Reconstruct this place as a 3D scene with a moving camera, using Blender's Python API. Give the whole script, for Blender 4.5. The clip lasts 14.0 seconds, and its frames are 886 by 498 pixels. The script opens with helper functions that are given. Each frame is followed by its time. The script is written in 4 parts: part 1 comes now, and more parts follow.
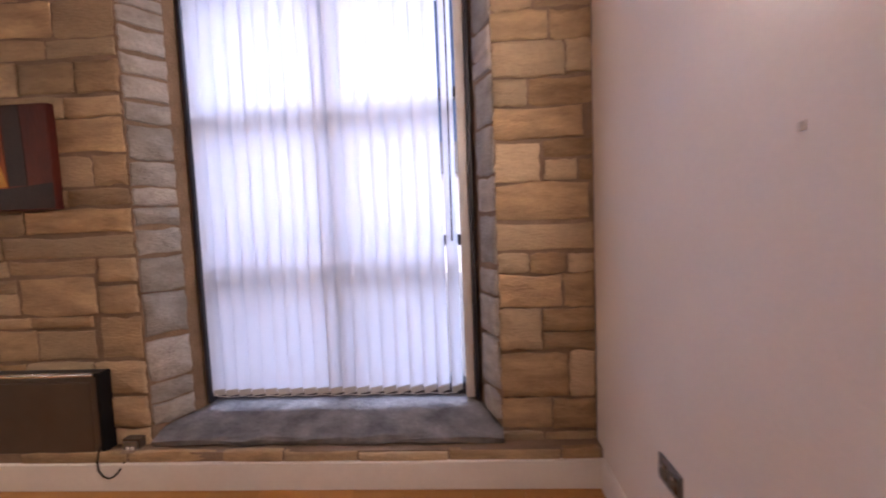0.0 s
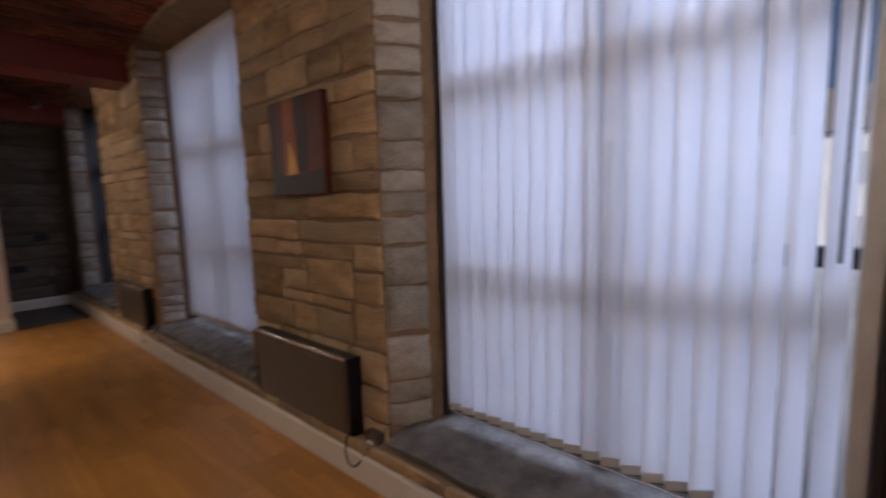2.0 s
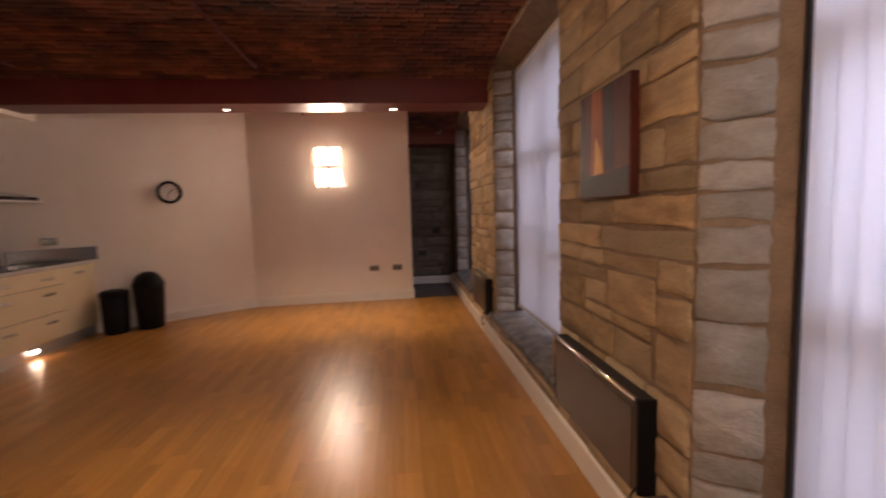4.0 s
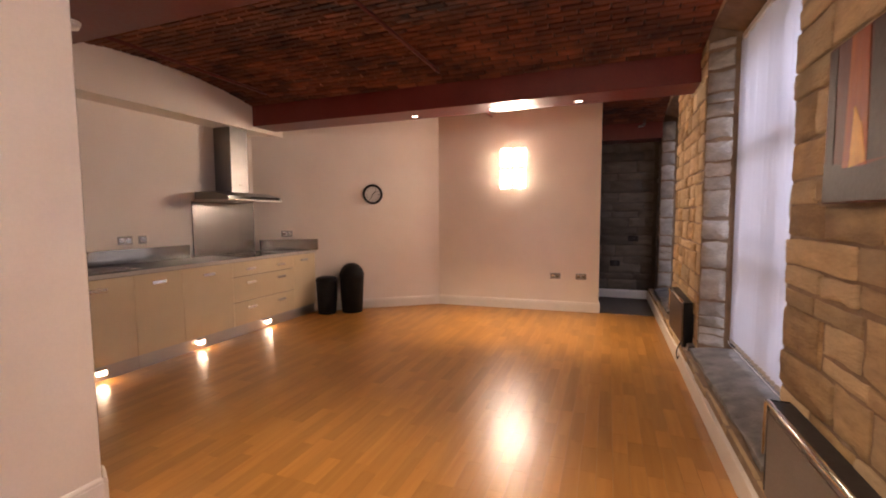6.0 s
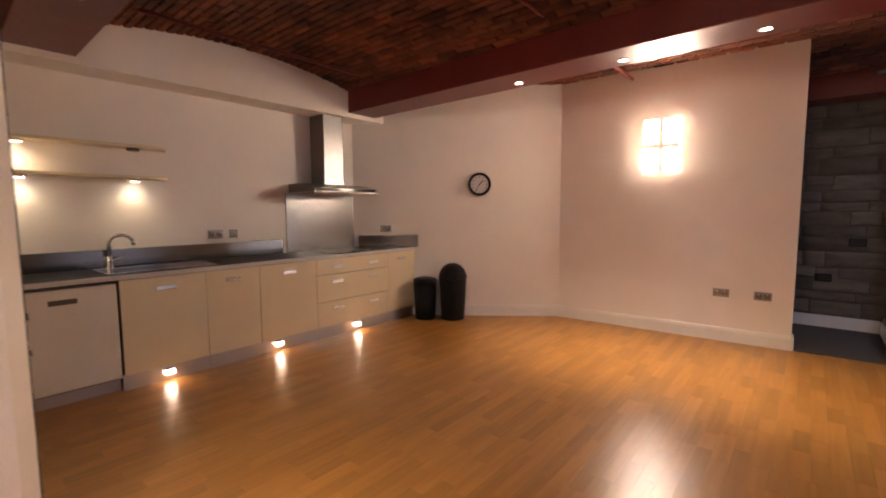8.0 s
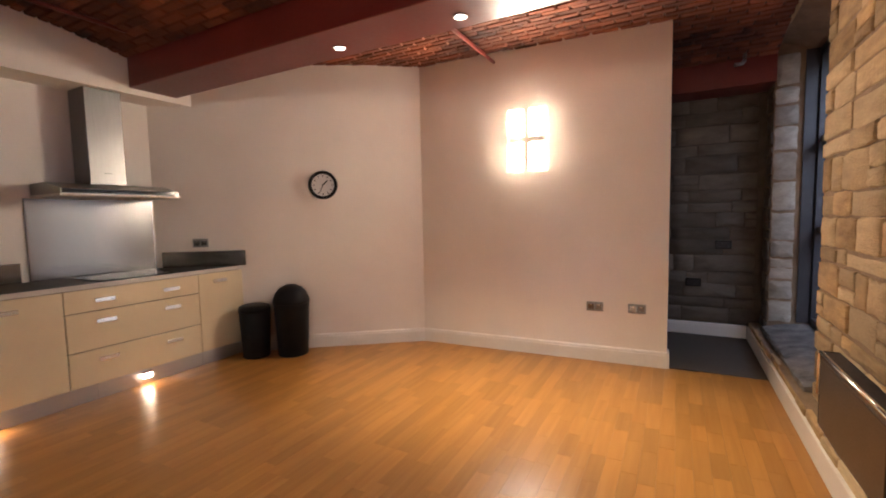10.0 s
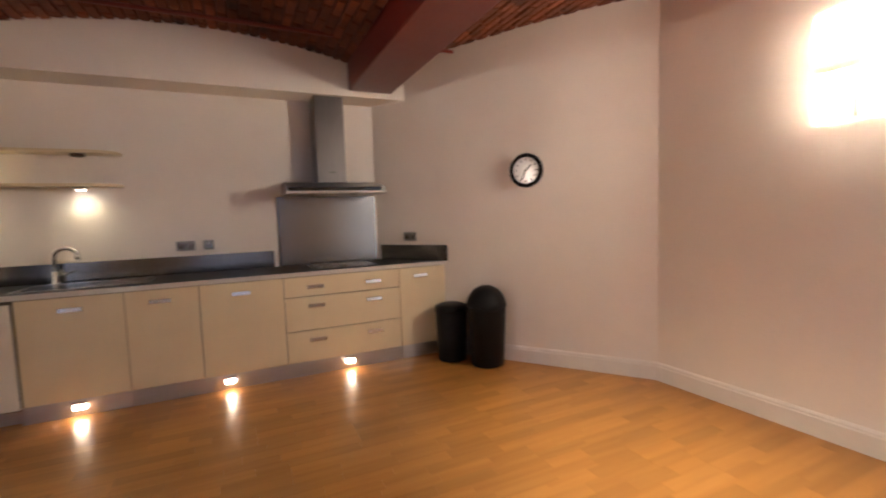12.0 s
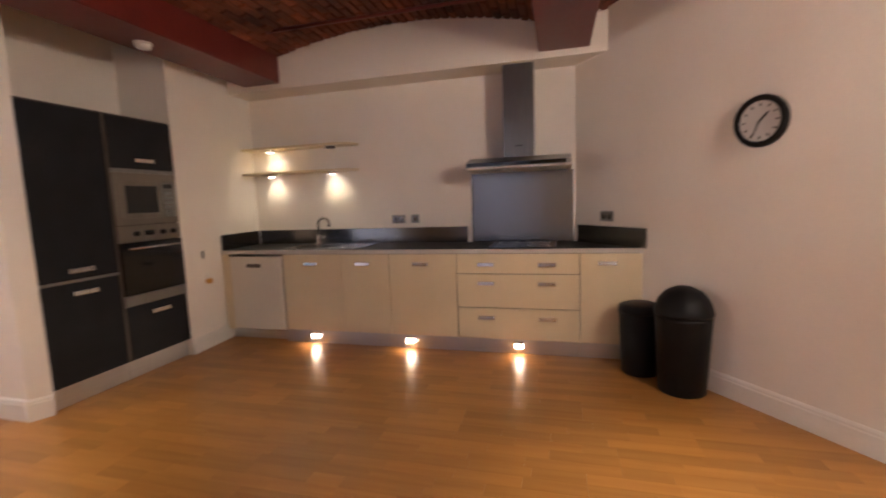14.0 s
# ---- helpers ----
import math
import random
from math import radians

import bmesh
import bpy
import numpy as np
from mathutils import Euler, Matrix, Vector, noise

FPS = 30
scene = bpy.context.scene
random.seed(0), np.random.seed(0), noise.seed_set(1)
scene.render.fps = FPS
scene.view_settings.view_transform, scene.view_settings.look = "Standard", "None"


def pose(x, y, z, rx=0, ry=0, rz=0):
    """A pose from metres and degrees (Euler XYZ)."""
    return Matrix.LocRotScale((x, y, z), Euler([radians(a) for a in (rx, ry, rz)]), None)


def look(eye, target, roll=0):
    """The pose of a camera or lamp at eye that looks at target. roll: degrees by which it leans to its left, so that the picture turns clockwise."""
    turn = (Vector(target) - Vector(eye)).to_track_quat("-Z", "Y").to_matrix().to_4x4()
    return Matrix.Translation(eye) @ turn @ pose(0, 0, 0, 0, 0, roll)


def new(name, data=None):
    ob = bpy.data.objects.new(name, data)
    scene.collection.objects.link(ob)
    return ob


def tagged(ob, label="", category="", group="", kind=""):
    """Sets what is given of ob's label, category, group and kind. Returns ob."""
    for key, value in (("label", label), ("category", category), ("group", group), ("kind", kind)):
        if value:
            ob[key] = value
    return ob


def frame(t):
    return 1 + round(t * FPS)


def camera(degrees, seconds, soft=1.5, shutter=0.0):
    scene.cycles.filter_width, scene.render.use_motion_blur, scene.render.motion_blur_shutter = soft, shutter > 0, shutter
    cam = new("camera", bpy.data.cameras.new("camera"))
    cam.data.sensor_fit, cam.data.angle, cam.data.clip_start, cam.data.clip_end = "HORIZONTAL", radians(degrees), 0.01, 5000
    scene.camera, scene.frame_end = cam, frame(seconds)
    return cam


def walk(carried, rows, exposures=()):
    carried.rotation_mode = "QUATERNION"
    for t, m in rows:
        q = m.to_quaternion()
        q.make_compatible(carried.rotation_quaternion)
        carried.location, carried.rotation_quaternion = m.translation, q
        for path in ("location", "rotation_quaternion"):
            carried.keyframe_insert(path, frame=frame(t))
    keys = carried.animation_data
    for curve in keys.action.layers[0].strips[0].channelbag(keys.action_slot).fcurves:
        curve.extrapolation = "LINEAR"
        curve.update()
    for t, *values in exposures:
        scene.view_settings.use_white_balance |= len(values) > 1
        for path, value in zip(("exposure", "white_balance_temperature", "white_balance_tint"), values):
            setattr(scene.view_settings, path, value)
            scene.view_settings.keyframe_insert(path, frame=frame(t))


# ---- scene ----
cam = camera(91.0, 14.0, soft=1.9, shutter=0.5)
PATH = [
    (0, (0.542, 0.943, 1.304), (0.432, 2.934, 1.155), -2.3),
    (0.5, (0.474, 1.137, 1.29), (0.162, 3.106, 1.133), -3.5),
    (1, (0.455, 1.357, 1.309), (-0.002, 3.293, 1.104), -4.1),
    (1.5, (0.384, 1.525, 1.358), (-0.389, 3.36, 1.17), -2.8),
    (2, (0.403, 1.69, 1.369), (-0.884, 3.204, 1.146), -1.6),
    (2.5, (0.457, 1.7, 1.365), (-1.156, 2.852, 1.093), -1.2),
    (3, (0.416, 1.797, 1.331), (-1.389, 2.609, 1.041), -0.2),
    (3.5, (0.32, 1.918, 1.348), (-1.612, 2.387, 1.13), 0.4),
    (4, (0.286, 2.037, 1.378), (-1.697, 2.227, 1.201), -1.6),
    (4.2, (0.291, 2.095, 1.365), (-1.699, 2.074, 1.165), -1.7),
    (6.3, (-0.211, 2.312, 1.385), (-2.058, 1.562, 1.225), -0.3),
    (6.5, (-0.307, 2.323, 1.382), (-2.134, 1.527, 1.211), -0.4),
    (7, (-0.635, 2.399, 1.36), (-2.348, 1.382, 1.181), -0.2),
    (7.5, (-0.866, 2.363, 1.376), (-2.474, 1.193, 1.164), -0.3),
    (8, (-1.222, 2.293, 1.382), (-2.743, 1.007, 1.205), -0.3),
    (8.5, (-1.44, 2.201, 1.372), (-3.093, 1.085, 1.217), -0.3),
    (8.7, (-1.579, 2.207, 1.363), (-3.332, 1.254, 1.223), -0.8),
    (10.8, (-2.81, 2.275, 1.37), (-4.561, 1.321, 1.212), -1.5),
    (11, (-2.913, 2.271, 1.375), (-4.496, 1.061, 1.206), -1.1),
    (11.5, (-3.223, 2.243, 1.361), (-4.473, 0.694, 1.167), -2.1),
    (12, (-3.548, 2.168, 1.353), (-4.386, 0.359, 1.196), -1.9),
    (12.5, (-3.812, 2.092, 1.341), (-4.265, 0.148, 1.217), -2.0),
    (13, (-4.151, 2.11, 1.388), (-4.249, 0.123, 1.181), -2.0),
    (13.5, (-4.409, 2.044, 1.31), (-4.328, 0.054, 1.124), -1.4),
    (14, (-4.711, 1.952, 1.332), (-4.195, 0.033, 1.108), -2.1),
]
EXPOSURES = [(0.0, 0.25, 5550, 26), (0.5, -0.1, 5550, 27), (1.0, -0.42, 5600, 25), (1.5, -0.6, 5600, 20), (2.0, -0.68, 5550, 16), (2.5, -0.7, 5650, 20), (3.0, -0.52, 5950, 23), (3.5, -0.28, 6250, 27), (4.2, 0.12, 6500, 26), (6.3, 0.66, 6400, 24), (7.0, 0.63, 6300, 23), (8.5, 0.64, 6200, 21), (11.0, 0.8, 5700, 12), (14.0, 0.66, 5750, 17)]
walk(cam, [(t, look(eye, target, roll)) for t, eye, target, roll in PATH], EXPOSURES)
# ---- world and large lights ----
world = bpy.data.worlds.new("sky")
scene.world = world
world.use_nodes = True
wn = world.node_tree
sky = wn.nodes.new("ShaderNodeTexSky")
sky.sky_type = "NISHITA"
sky.sun_disc = False
sky.air_density, sky.dust_density, sky.ozone_density = 0.6, 6.0, 0.0
sky.sun_elevation, sky.sun_rotation = radians(39), radians(180)
wn.links.new(sky.outputs[0], wn.nodes["Background"].inputs[0])
wn.nodes["Background"].inputs[1].default_value = 0.08

sun = new("sun", bpy.data.lights.new("sun", "SUN"))
sun.data.energy, sun.data.angle, sun.data.color = 4.0, radians(12), (1.0, 0.97, 0.93)
sun.matrix_world = look((0, -6, 8), (0, 4, 0))


def lamp(name, kind, m, watts, colour, size=0.1, size_y=None, spot=None, blend=0.5):
    data = bpy.data.lights.new(name, kind)
    data.energy, data.color = watts, colour
    if kind == "AREA":
        data.size = size
        if size_y:
            data.shape, data.size_y = "RECTANGLE", size_y
    else:
        data.shadow_soft_size = size
    if spot:
        data.spot_size, data.spot_blend = radians(spot), blend
    ob = new(name, data)
    ob.matrix_world = m
    return ob


DAY, SPOT, PLINTH, SHELF = 200, 92, 1.6, 3.0
for wx, share in ((-0.2, 1.0), (-3.4, 0.26), (-6.5, 0.11)):
    lamp("daylight", "AREA", look((wx, 5.2, 4.3), (wx, 3.3, 1.5)), DAY * share, (0.74, 0.83, 1.0), 2.4, 2.0)

# ---- materials ----


def surface(name, a, b, scale=6.0, rough=0.6, metal=0.0, bump=0.1, fine=60.0, vary=0.0, island=False, coat=0.0, stretch=None,
            contrast=0.5, rough_vary=0.1, spec=0.5, tint=None, drift=True):
    """Two colours mixed by a coarse noise, a fine grain for relief and gloss; vary: a random lightness piece by piece."""
    m = bpy.data.materials.new(name)
    m.use_nodes = True
    n, l = m.node_tree.nodes, m.node_tree.links
    p = n["Principled BSDF"]
    tc = n.new("ShaderNodeTexCoord")
    mp = n.new("ShaderNodeMapping")
    if stretch:
        mp.inputs["Scale"].default_value = stretch
    l.new(tc.outputs["Object"], mp.inputs[0])
    info = n.new("ShaderNodeObjectInfo")
    rnd = n.new("ShaderNodeMath")
    rnd.operation = "MULTIPLY"
    rnd.inputs[1].default_value = 37.0
    if island:
        geo = n.new("ShaderNodeNewGeometry")
        add = n.new("ShaderNodeMath")
        add.operation = "ADD"
        l.new(geo.outputs["Random Per Island"], add.inputs[0])
        l.new(info.outputs["Random"], add.inputs[1])
        fr = n.new("ShaderNodeMath")
        fr.operation = "FRACT"
        l.new(add.outputs[0], fr.inputs[0])
        source = fr.outputs[0]
    else:
        source = info.outputs["Random"]
    l.new(source, rnd.inputs[0])
    off = n.new("ShaderNodeVectorMath")
    off.operation = "ADD"
    l.new(mp.outputs[0], off.inputs[0])
    if vary:
        l.new(rnd.outputs[0], off.inputs[1])
    big = n.new("ShaderNodeTexNoise")
    big.inputs["Scale"].default_value, big.inputs["Detail"].default_value = scale, 5
    small = n.new("ShaderNodeTexNoise")
    small.inputs["Scale"].default_value, small.inputs["Detail"].default_value = fine, 6
    l.new(off.outputs[0] if drift else mp.outputs[0], big.inputs["Vector"])
    l.new(off.outputs[0], small.inputs["Vector"])
    ramp = n.new("ShaderNodeValToRGB")
    ramp.color_ramp.elements[0].position, ramp.color_ramp.elements[1].position = 0.5 - contrast / 2, 0.5 + contrast / 2
    ramp.color_ramp.elements[0].color, ramp.color_ramp.elements[1].color = (*a, 1), (*b, 1)
    l.new(big.outputs[0], ramp.inputs[0])
    grain = n.new("ShaderNodeMapRange")
    grain.inputs[3].default_value, grain.inputs[4].default_value = 0.8 if bump > 0.05 else 0.95, 1.2 if bump > 0.05 else 1.05
    l.new(small.outputs[0], grain.inputs[0])
    hsv = n.new("ShaderNodeHueSaturation")
    if tint:
        hashed, mixed = n.new("ShaderNodeTexWhiteNoise"), n.new("ShaderNodeMixRGB")
        hashed.noise_dimensions = "1D"
        l.new(rnd.outputs[0], hashed.inputs["W"])
        share = n.new("ShaderNodeMath")
        share.operation = "MULTIPLY"
        share.inputs[1].default_value = 0.75
        l.new(hashed.outputs["Value"], share.inputs[0])
        l.new(share.outputs[0], mixed.inputs[0])
        l.new(ramp.outputs[0], mixed.inputs[1])
        mixed.inputs[2].default_value = (*tint, 1)
        l.new(mixed.outputs[0], hsv.inputs["Color"])
    else:
        l.new(ramp.outputs[0], hsv.inputs["Color"])
    if vary:
        vr = n.new("ShaderNodeMapRange")
        vr.inputs[3].default_value, vr.inputs[4].default_value = 1 - vary, 1 + vary
        l.new(source, vr.inputs[0])
        mul = n.new("ShaderNodeMath")
        mul.operation = "MULTIPLY"
        l.new(vr.outputs[0], mul.inputs[0])
        l.new(grain.outputs[0], mul.inputs[1])
        l.new(mul.outputs[0], hsv.inputs["Value"])
    else:
        l.new(grain.outputs[0], hsv.inputs["Value"])
    l.new(hsv.outputs[0], p.inputs["Base Color"])
    rr = n.new("ShaderNodeMapRange")
    rr.inputs[3].default_value, rr.inputs[4].default_value = max(0.02, rough - rough_vary), min(1, rough + rough_vary)
    l.new(small.outputs[0], rr.inputs[0])
    l.new(rr.outputs[0], p.inputs["Roughness"])
    p.inputs["Metallic"].default_value = metal
    p.inputs["Specular IOR Level"].default_value = spec
    p.inputs["Coat Weight"].default_value = coat
    p.inputs["Coat Roughness"].default_value = 0.08
    if bump:
        bp = n.new("ShaderNodeBump")
        bp.inputs["Strength"].default_value, bp.inputs["Distance"].default_value = bump, 0.01
        l.new(small.outputs[0], bp.inputs["Height"])
        l.new(bp.outputs[0], p.inputs["Normal"])
    return m


def glowing(name, colour, strength):
    m = bpy.data.materials.new(name)
    m.use_nodes = True
    p = m.node_tree.nodes["Principled BSDF"]
    p.inputs["Base Color"].default_value = (*colour, 1)
    p.inputs["Emission Color"].default_value = (*colour, 1)
    p.inputs["Emission Strength"].default_value = strength
    return m


def clear(name, tint=(1, 1, 1), rough=0.0):
    m = bpy.data.materials.new(name)
    m.use_nodes = True
    p = m.node_tree.nodes["Principled BSDF"]
    p.inputs["Base Color"].default_value = (*tint, 1)
    p.inputs["Transmission Weight"].default_value = 1.0
    p.inputs["Roughness"].default_value = rough
    p.inputs["IOR"].default_value = 1.05
    return m


def fabric(name, colour, through_part):
    m = bpy.data.materials.new(name)
    m.use_nodes = True
    n, l = m.node_tree.nodes, m.node_tree.links
    out = n["Material Output"]
    n.remove(n["Principled BSDF"])
    d, tr, mix = n.new("ShaderNodeBsdfDiffuse"), n.new("ShaderNodeBsdfTranslucent"), n.new("ShaderNodeMixShader")
    tc, wv, mr = n.new("ShaderNodeTexCoord"), n.new("ShaderNodeTexNoise"), n.new("ShaderNodeMixRGB")
    wv.inputs["Scale"].default_value = 220
    l.new(tc.outputs["Object"], wv.inputs["Vector"])
    mr.inputs[1].default_value = (*[c * 0.93 for c in colour], 1)
    mr.inputs[2].default_value = (*colour, 1)
    l.new(wv.outputs[0], mr.inputs[0])
    l.new(mr.outputs[0], d.inputs[0])
    l.new(mr.outputs[0], tr.inputs[0])
    mix.inputs[0].default_value = through_part
    l.new(d.outputs[0], mix.inputs[1])
    l.new(tr.outputs[0], mix.inputs[2])
    l.new(mix.outputs[0], out.inputs[0])
    return m


PLASTER = surface("plaster", (0.78, 0.72, 0.64), (0.84, 0.78, 0.70), 2.0, 0.5, bump=0.03, fine=90)
WHITE = surface("white_paint", (0.74, 0.70, 0.64), (0.80, 0.76, 0.70), 5.0, 0.4, bump=0.02, fine=50)
STONE = surface("sandstone", (0.20, 0.118, 0.056), (0.50, 0.335, 0.155), 8.0, 0.9, bump=0.8, fine=45, vary=0.28, stretch=(0.7, 1, 2.2), contrast=0.5,
                tint=(0.48, 0.375, 0.235))
PALE_STONE = surface("limewashed_stone", (0.27, 0.24, 0.20), (0.46, 0.415, 0.355), 8.0, 0.9, bump=0.8, fine=45, vary=0.2, stretch=(1, 1, 1.8))
# darkened copy of the sandstone: the alcove's shade put into its colour
SHADE_STONE = surface("shaded_stone", (0.085, 0.068, 0.052), (0.15, 0.122, 0.095), 6.0, 0.85, bump=0.6, fine=40, vary=0.3, stretch=(1, 0.8, 2.0))
MORTAR = surface("mortar", (0.19, 0.128, 0.078), (0.30, 0.21, 0.135), 9.0, 0.95, bump=0.6, fine=90)
# mortar darkened the same way, to hold the alcove's shade
SHADE_MORTAR = surface("shaded_mortar", (0.07, 0.056, 0.043), (0.11, 0.09, 0.07), 9.0, 0.95, bump=0.6, fine=70)
SLATE = surface("sill_stone", (0.075, 0.066, 0.060), (0.26, 0.235, 0.21), 9.0, 0.75, bump=0.9, fine=40)
BRICK = surface("vault_brick", (0.030, 0.013, 0.010), (0.245, 0.070, 0.027), 2.2, 0.88, bump=0.5, fine=60, vary=0.38, island=True, contrast=0.26, drift=False,
                tint=(0.15, 0.045, 0.022))
VAULT_MORTAR = surface("soot_mortar", (0.03, 0.017, 0.013), (0.12, 0.052, 0.032), 4.0, 0.95, bump=0.4, fine=60)
RED = surface("beam_red", (0.115, 0.014, 0.010), (0.15, 0.022, 0.015), 3.0, 0.38, bump=0.06, fine=40)
WOOD = surface("oak_laminate", (0.35, 0.152, 0.033), (0.44, 0.214, 0.053), 1.6, 0.30, bump=0.0, fine=12, vary=0.15, spec=0.36, island=True,
               stretch=(1.0, 16, 16), rough_vary=0.05)
GROOVE = surface("floor_groove", (0.30, 0.14, 0.045), (0.36, 0.17, 0.055), 5.0, 0.5, bump=0.02)
CARPET = surface("dark_carpet", (0.070, 0.053, 0.040), (0.10, 0.078, 0.060), 40.0, 0.95, bump=0.5, fine=300)
CREAM = surface("cream_laminate", (0.68, 0.565, 0.365), (0.73, 0.615, 0.405), 4.0, 0.38, bump=0.01, fine=80)
APPLIANCE = surface("white_enamel", (0.70, 0.64, 0.54), (0.74, 0.68, 0.58), 4.0, 0.35, bump=0.01)
CARCASS = surface("carcass_board", (0.10, 0.08, 0.06), (0.13, 0.10, 0.08), 6.0, 0.6, bump=0.02)
STEEL = surface("brushed_steel", (0.23, 0.223, 0.217), (0.29, 0.283, 0.272), 5.0, 0.33, 1.0, bump=0.0, fine=12, stretch=(30, 30, 1), rough_vary=0.05)
CHROME = surface("chrome", (0.76, 0.76, 0.76), (0.82, 0.82, 0.82), 5.0, 0.24, 1.0, bump=0.0, rough_vary=0.04)
DARK_STEEL = surface("dull_steel", (0.19, 0.186, 0.18), (0.26, 0.254, 0.246), 5.0, 0.17, 1.0, bump=0.0, fine=12, stretch=(30, 30, 1), rough_vary=0.05)
SPLASH = surface("splash_steel", (0.25, 0.246, 0.24), (0.29, 0.283, 0.277), 2.0, 0.25, 1.0, bump=0.0, fine=6, stretch=(5, 5, 0.2), rough_vary=0.03)
WORKTOP = surface("worktop_black", (0.010, 0.009, 0.009), (0.020, 0.018, 0.017), 60.0, 0.42, bump=0.02, fine=200, spec=0.2)
EDGING = surface("worktop_edge", (0.52, 0.49, 0.45), (0.58, 0.55, 0.50), 8.0, 0.4, bump=0.01)
NAVY = surface("black_gloss_door", (0.012, 0.013, 0.016), (0.018, 0.019, 0.023), 5.0, 0.45, bump=0.01, fine=120, spec=0.15)
BLACK = surface("black_plastic", (0.007, 0.007, 0.008), (0.011, 0.011, 0.012), 8.0, 0.45, bump=0.03, fine=120, spec=0.15)
DARK_FRAME = surface("dark_frame", (0.015, 0.014, 0.018), (0.028, 0.025, 0.028), 8.0, 0.45, bump=0.05, fine=60)
PALE_FRAME = surface("pale_trim", (0.50, 0.46, 0.40), (0.60, 0.56, 0.50), 8.0, 0.5, bump=0.05, fine=60)
HEATER = surface("heater_brown", (0.085, 0.065, 0.05), (0.11, 0.085, 0.068), 6.0, 0.33, 0.3, bump=0.02, fine=90)
ALUMINIUM = surface("brushed_aluminium", (0.56, 0.55, 0.55), (0.64, 0.63, 0.63), 5.0, 0.42, 1.0, bump=0.0, fine=12, stretch=(1, 30, 30), rough_vary=0.05)
GLASS = clear("pane_glass")
WARM_STEEL = surface("appliance_steel", (0.23, 0.205, 0.175), (0.28, 0.25, 0.215), 5.0, 0.36, 1.0, bump=0.0, fine=12, stretch=(30, 30, 1), rough_vary=0.05)
SCREEN = surface("oven_glass", (0.008, 0.008, 0.009), (0.012, 0.012, 0.013), 4.0, 0.08, bump=0.0, rough_vary=0.02)
VANE = fabric("blind_fabric", (0.84, 0.84, 0.88), 0.55)
DIAL = surface("clock_dial", (0.60, 0.58, 0.56), (0.66, 0.64, 0.62), 4.0, 0.15, bump=0.0)
SCONCE = glowing("sconce_glass", (1.0, 0.80, 0.55), 98.0)
SCONCE_NEAR = glowing("sconce_glass_bright", (1.0, 0.80, 0.57), 98.0)
SPOT_GLOW = glowing("spot_lens", (1.0, 0.86, 0.68), 14.0)
PLINTH_GLOW = glowing("plinth_lens", (1.0, 0.82, 0.58), 26.0)
SHELF_GLOW = glowing("shelf_lens", (1.0, 0.88, 0.66), 22.0)
YELLOW = surface("amber_plastic", (0.55, 0.24, 0.02), (0.6, 0.28, 0.03), 8.0, 0.4, bump=0.0)
BRICK_FAR = surface("far_facade", (0.55, 0.53, 0.50), (0.66, 0.64, 0.61), 0.5, 0.9, bump=0.1)
TARMAC = surface("yard", (0.30, 0.30, 0.31), (0.42, 0.42, 0.44), 0.6, 0.9, bump=0.1)

# ---- mesh helpers ----


def box(x0, x1, y0, y1, z0, z1, bevel=0.0, m=None):
    bm = bmesh.new()
    bmesh.ops.create_cube(bm, size=1)
    for v in bm.verts:
        v.co = Vector(((x0 + x1) / 2 + v.co.x * abs(x1 - x0), (y0 + y1) / 2 + v.co.y * abs(y1 - y0), (z0 + z1) / 2 + v.co.z * abs(z1 - z0)))
    if bevel:
        bmesh.ops.bevel(bm, geom=bm.edges[:], offset=bevel, segments=2, affect="EDGES", profile=0.5)
    if m:
        bm.transform(m)
    return bm


def joined(*bms):
    out = bmesh.new()
    for b in bms:
        me = bpy.data.meshes.new("t")
        b.to_mesh(me)
        out.from_mesh(me)
        bpy.data.meshes.remove(me)
        b.free()
    return out


def prism(poly, z0, z1):
    bm = bmesh.new()
    lo, hi = [bm.verts.new((x, y, z0)) for x, y in poly], [bm.verts.new((x, y, z1)) for x, y in poly]
    n = len(poly)
    bm.faces.new(lo)
    bm.faces.new(hi)
    for i in range(n):
        bm.faces.new((lo[i], lo[(i + 1) % n], hi[(i + 1) % n], hi[i]))
    bmesh.ops.recalc_face_normals(bm, faces=bm.faces[:])
    return bm


def section(poly, x0, x1):
    """A profile in y and z drawn out along x."""
    bm = bmesh.new()
    lo, hi = [bm.verts.new((x0, y, z)) for y, z in poly], [bm.verts.new((x1, y, z)) for y, z in poly]
    n = len(poly)
    bm.faces.new(lo)
    bm.faces.new(hi)
    for i in range(n):
        bm.faces.new((lo[i], lo[(i + 1) % n], hi[(i + 1) % n], hi[i]))
    bmesh.ops.recalc_face_normals(bm, faces=bm.faces[:])
    return bm


def turned(profile, steps=32):
    """Radius and height pairs spun round z."""
    bm = bmesh.new()
    rings = []
    for r, z in profile:
        if r < 1e-5:
            rings.append([bm.verts.new((0, 0, z))])
        else:
            rings.append([bm.verts.new((r * math.cos(2 * math.pi * i / steps), r * math.sin(2 * math.pi * i / steps), z)) for i in range(steps)])
    for a, b in zip(rings, rings[1:]):
        for i in range(steps):
            j = (i + 1) % steps
            if len(a) == 1 and len(b) > 1:
                bm.faces.new((a[0], b[i], b[j]))
            elif len(b) == 1 and len(a) > 1:
                bm.faces.new((a[i], a[j], b[0]))
            elif len(a) > 1:
                bm.faces.new((a[i], a[j], b[j], b[i]))
    bmesh.ops.recalc_face_normals(bm, faces=bm.faces[:])
    for f in bm.faces:
        f.smooth = True
    return bm


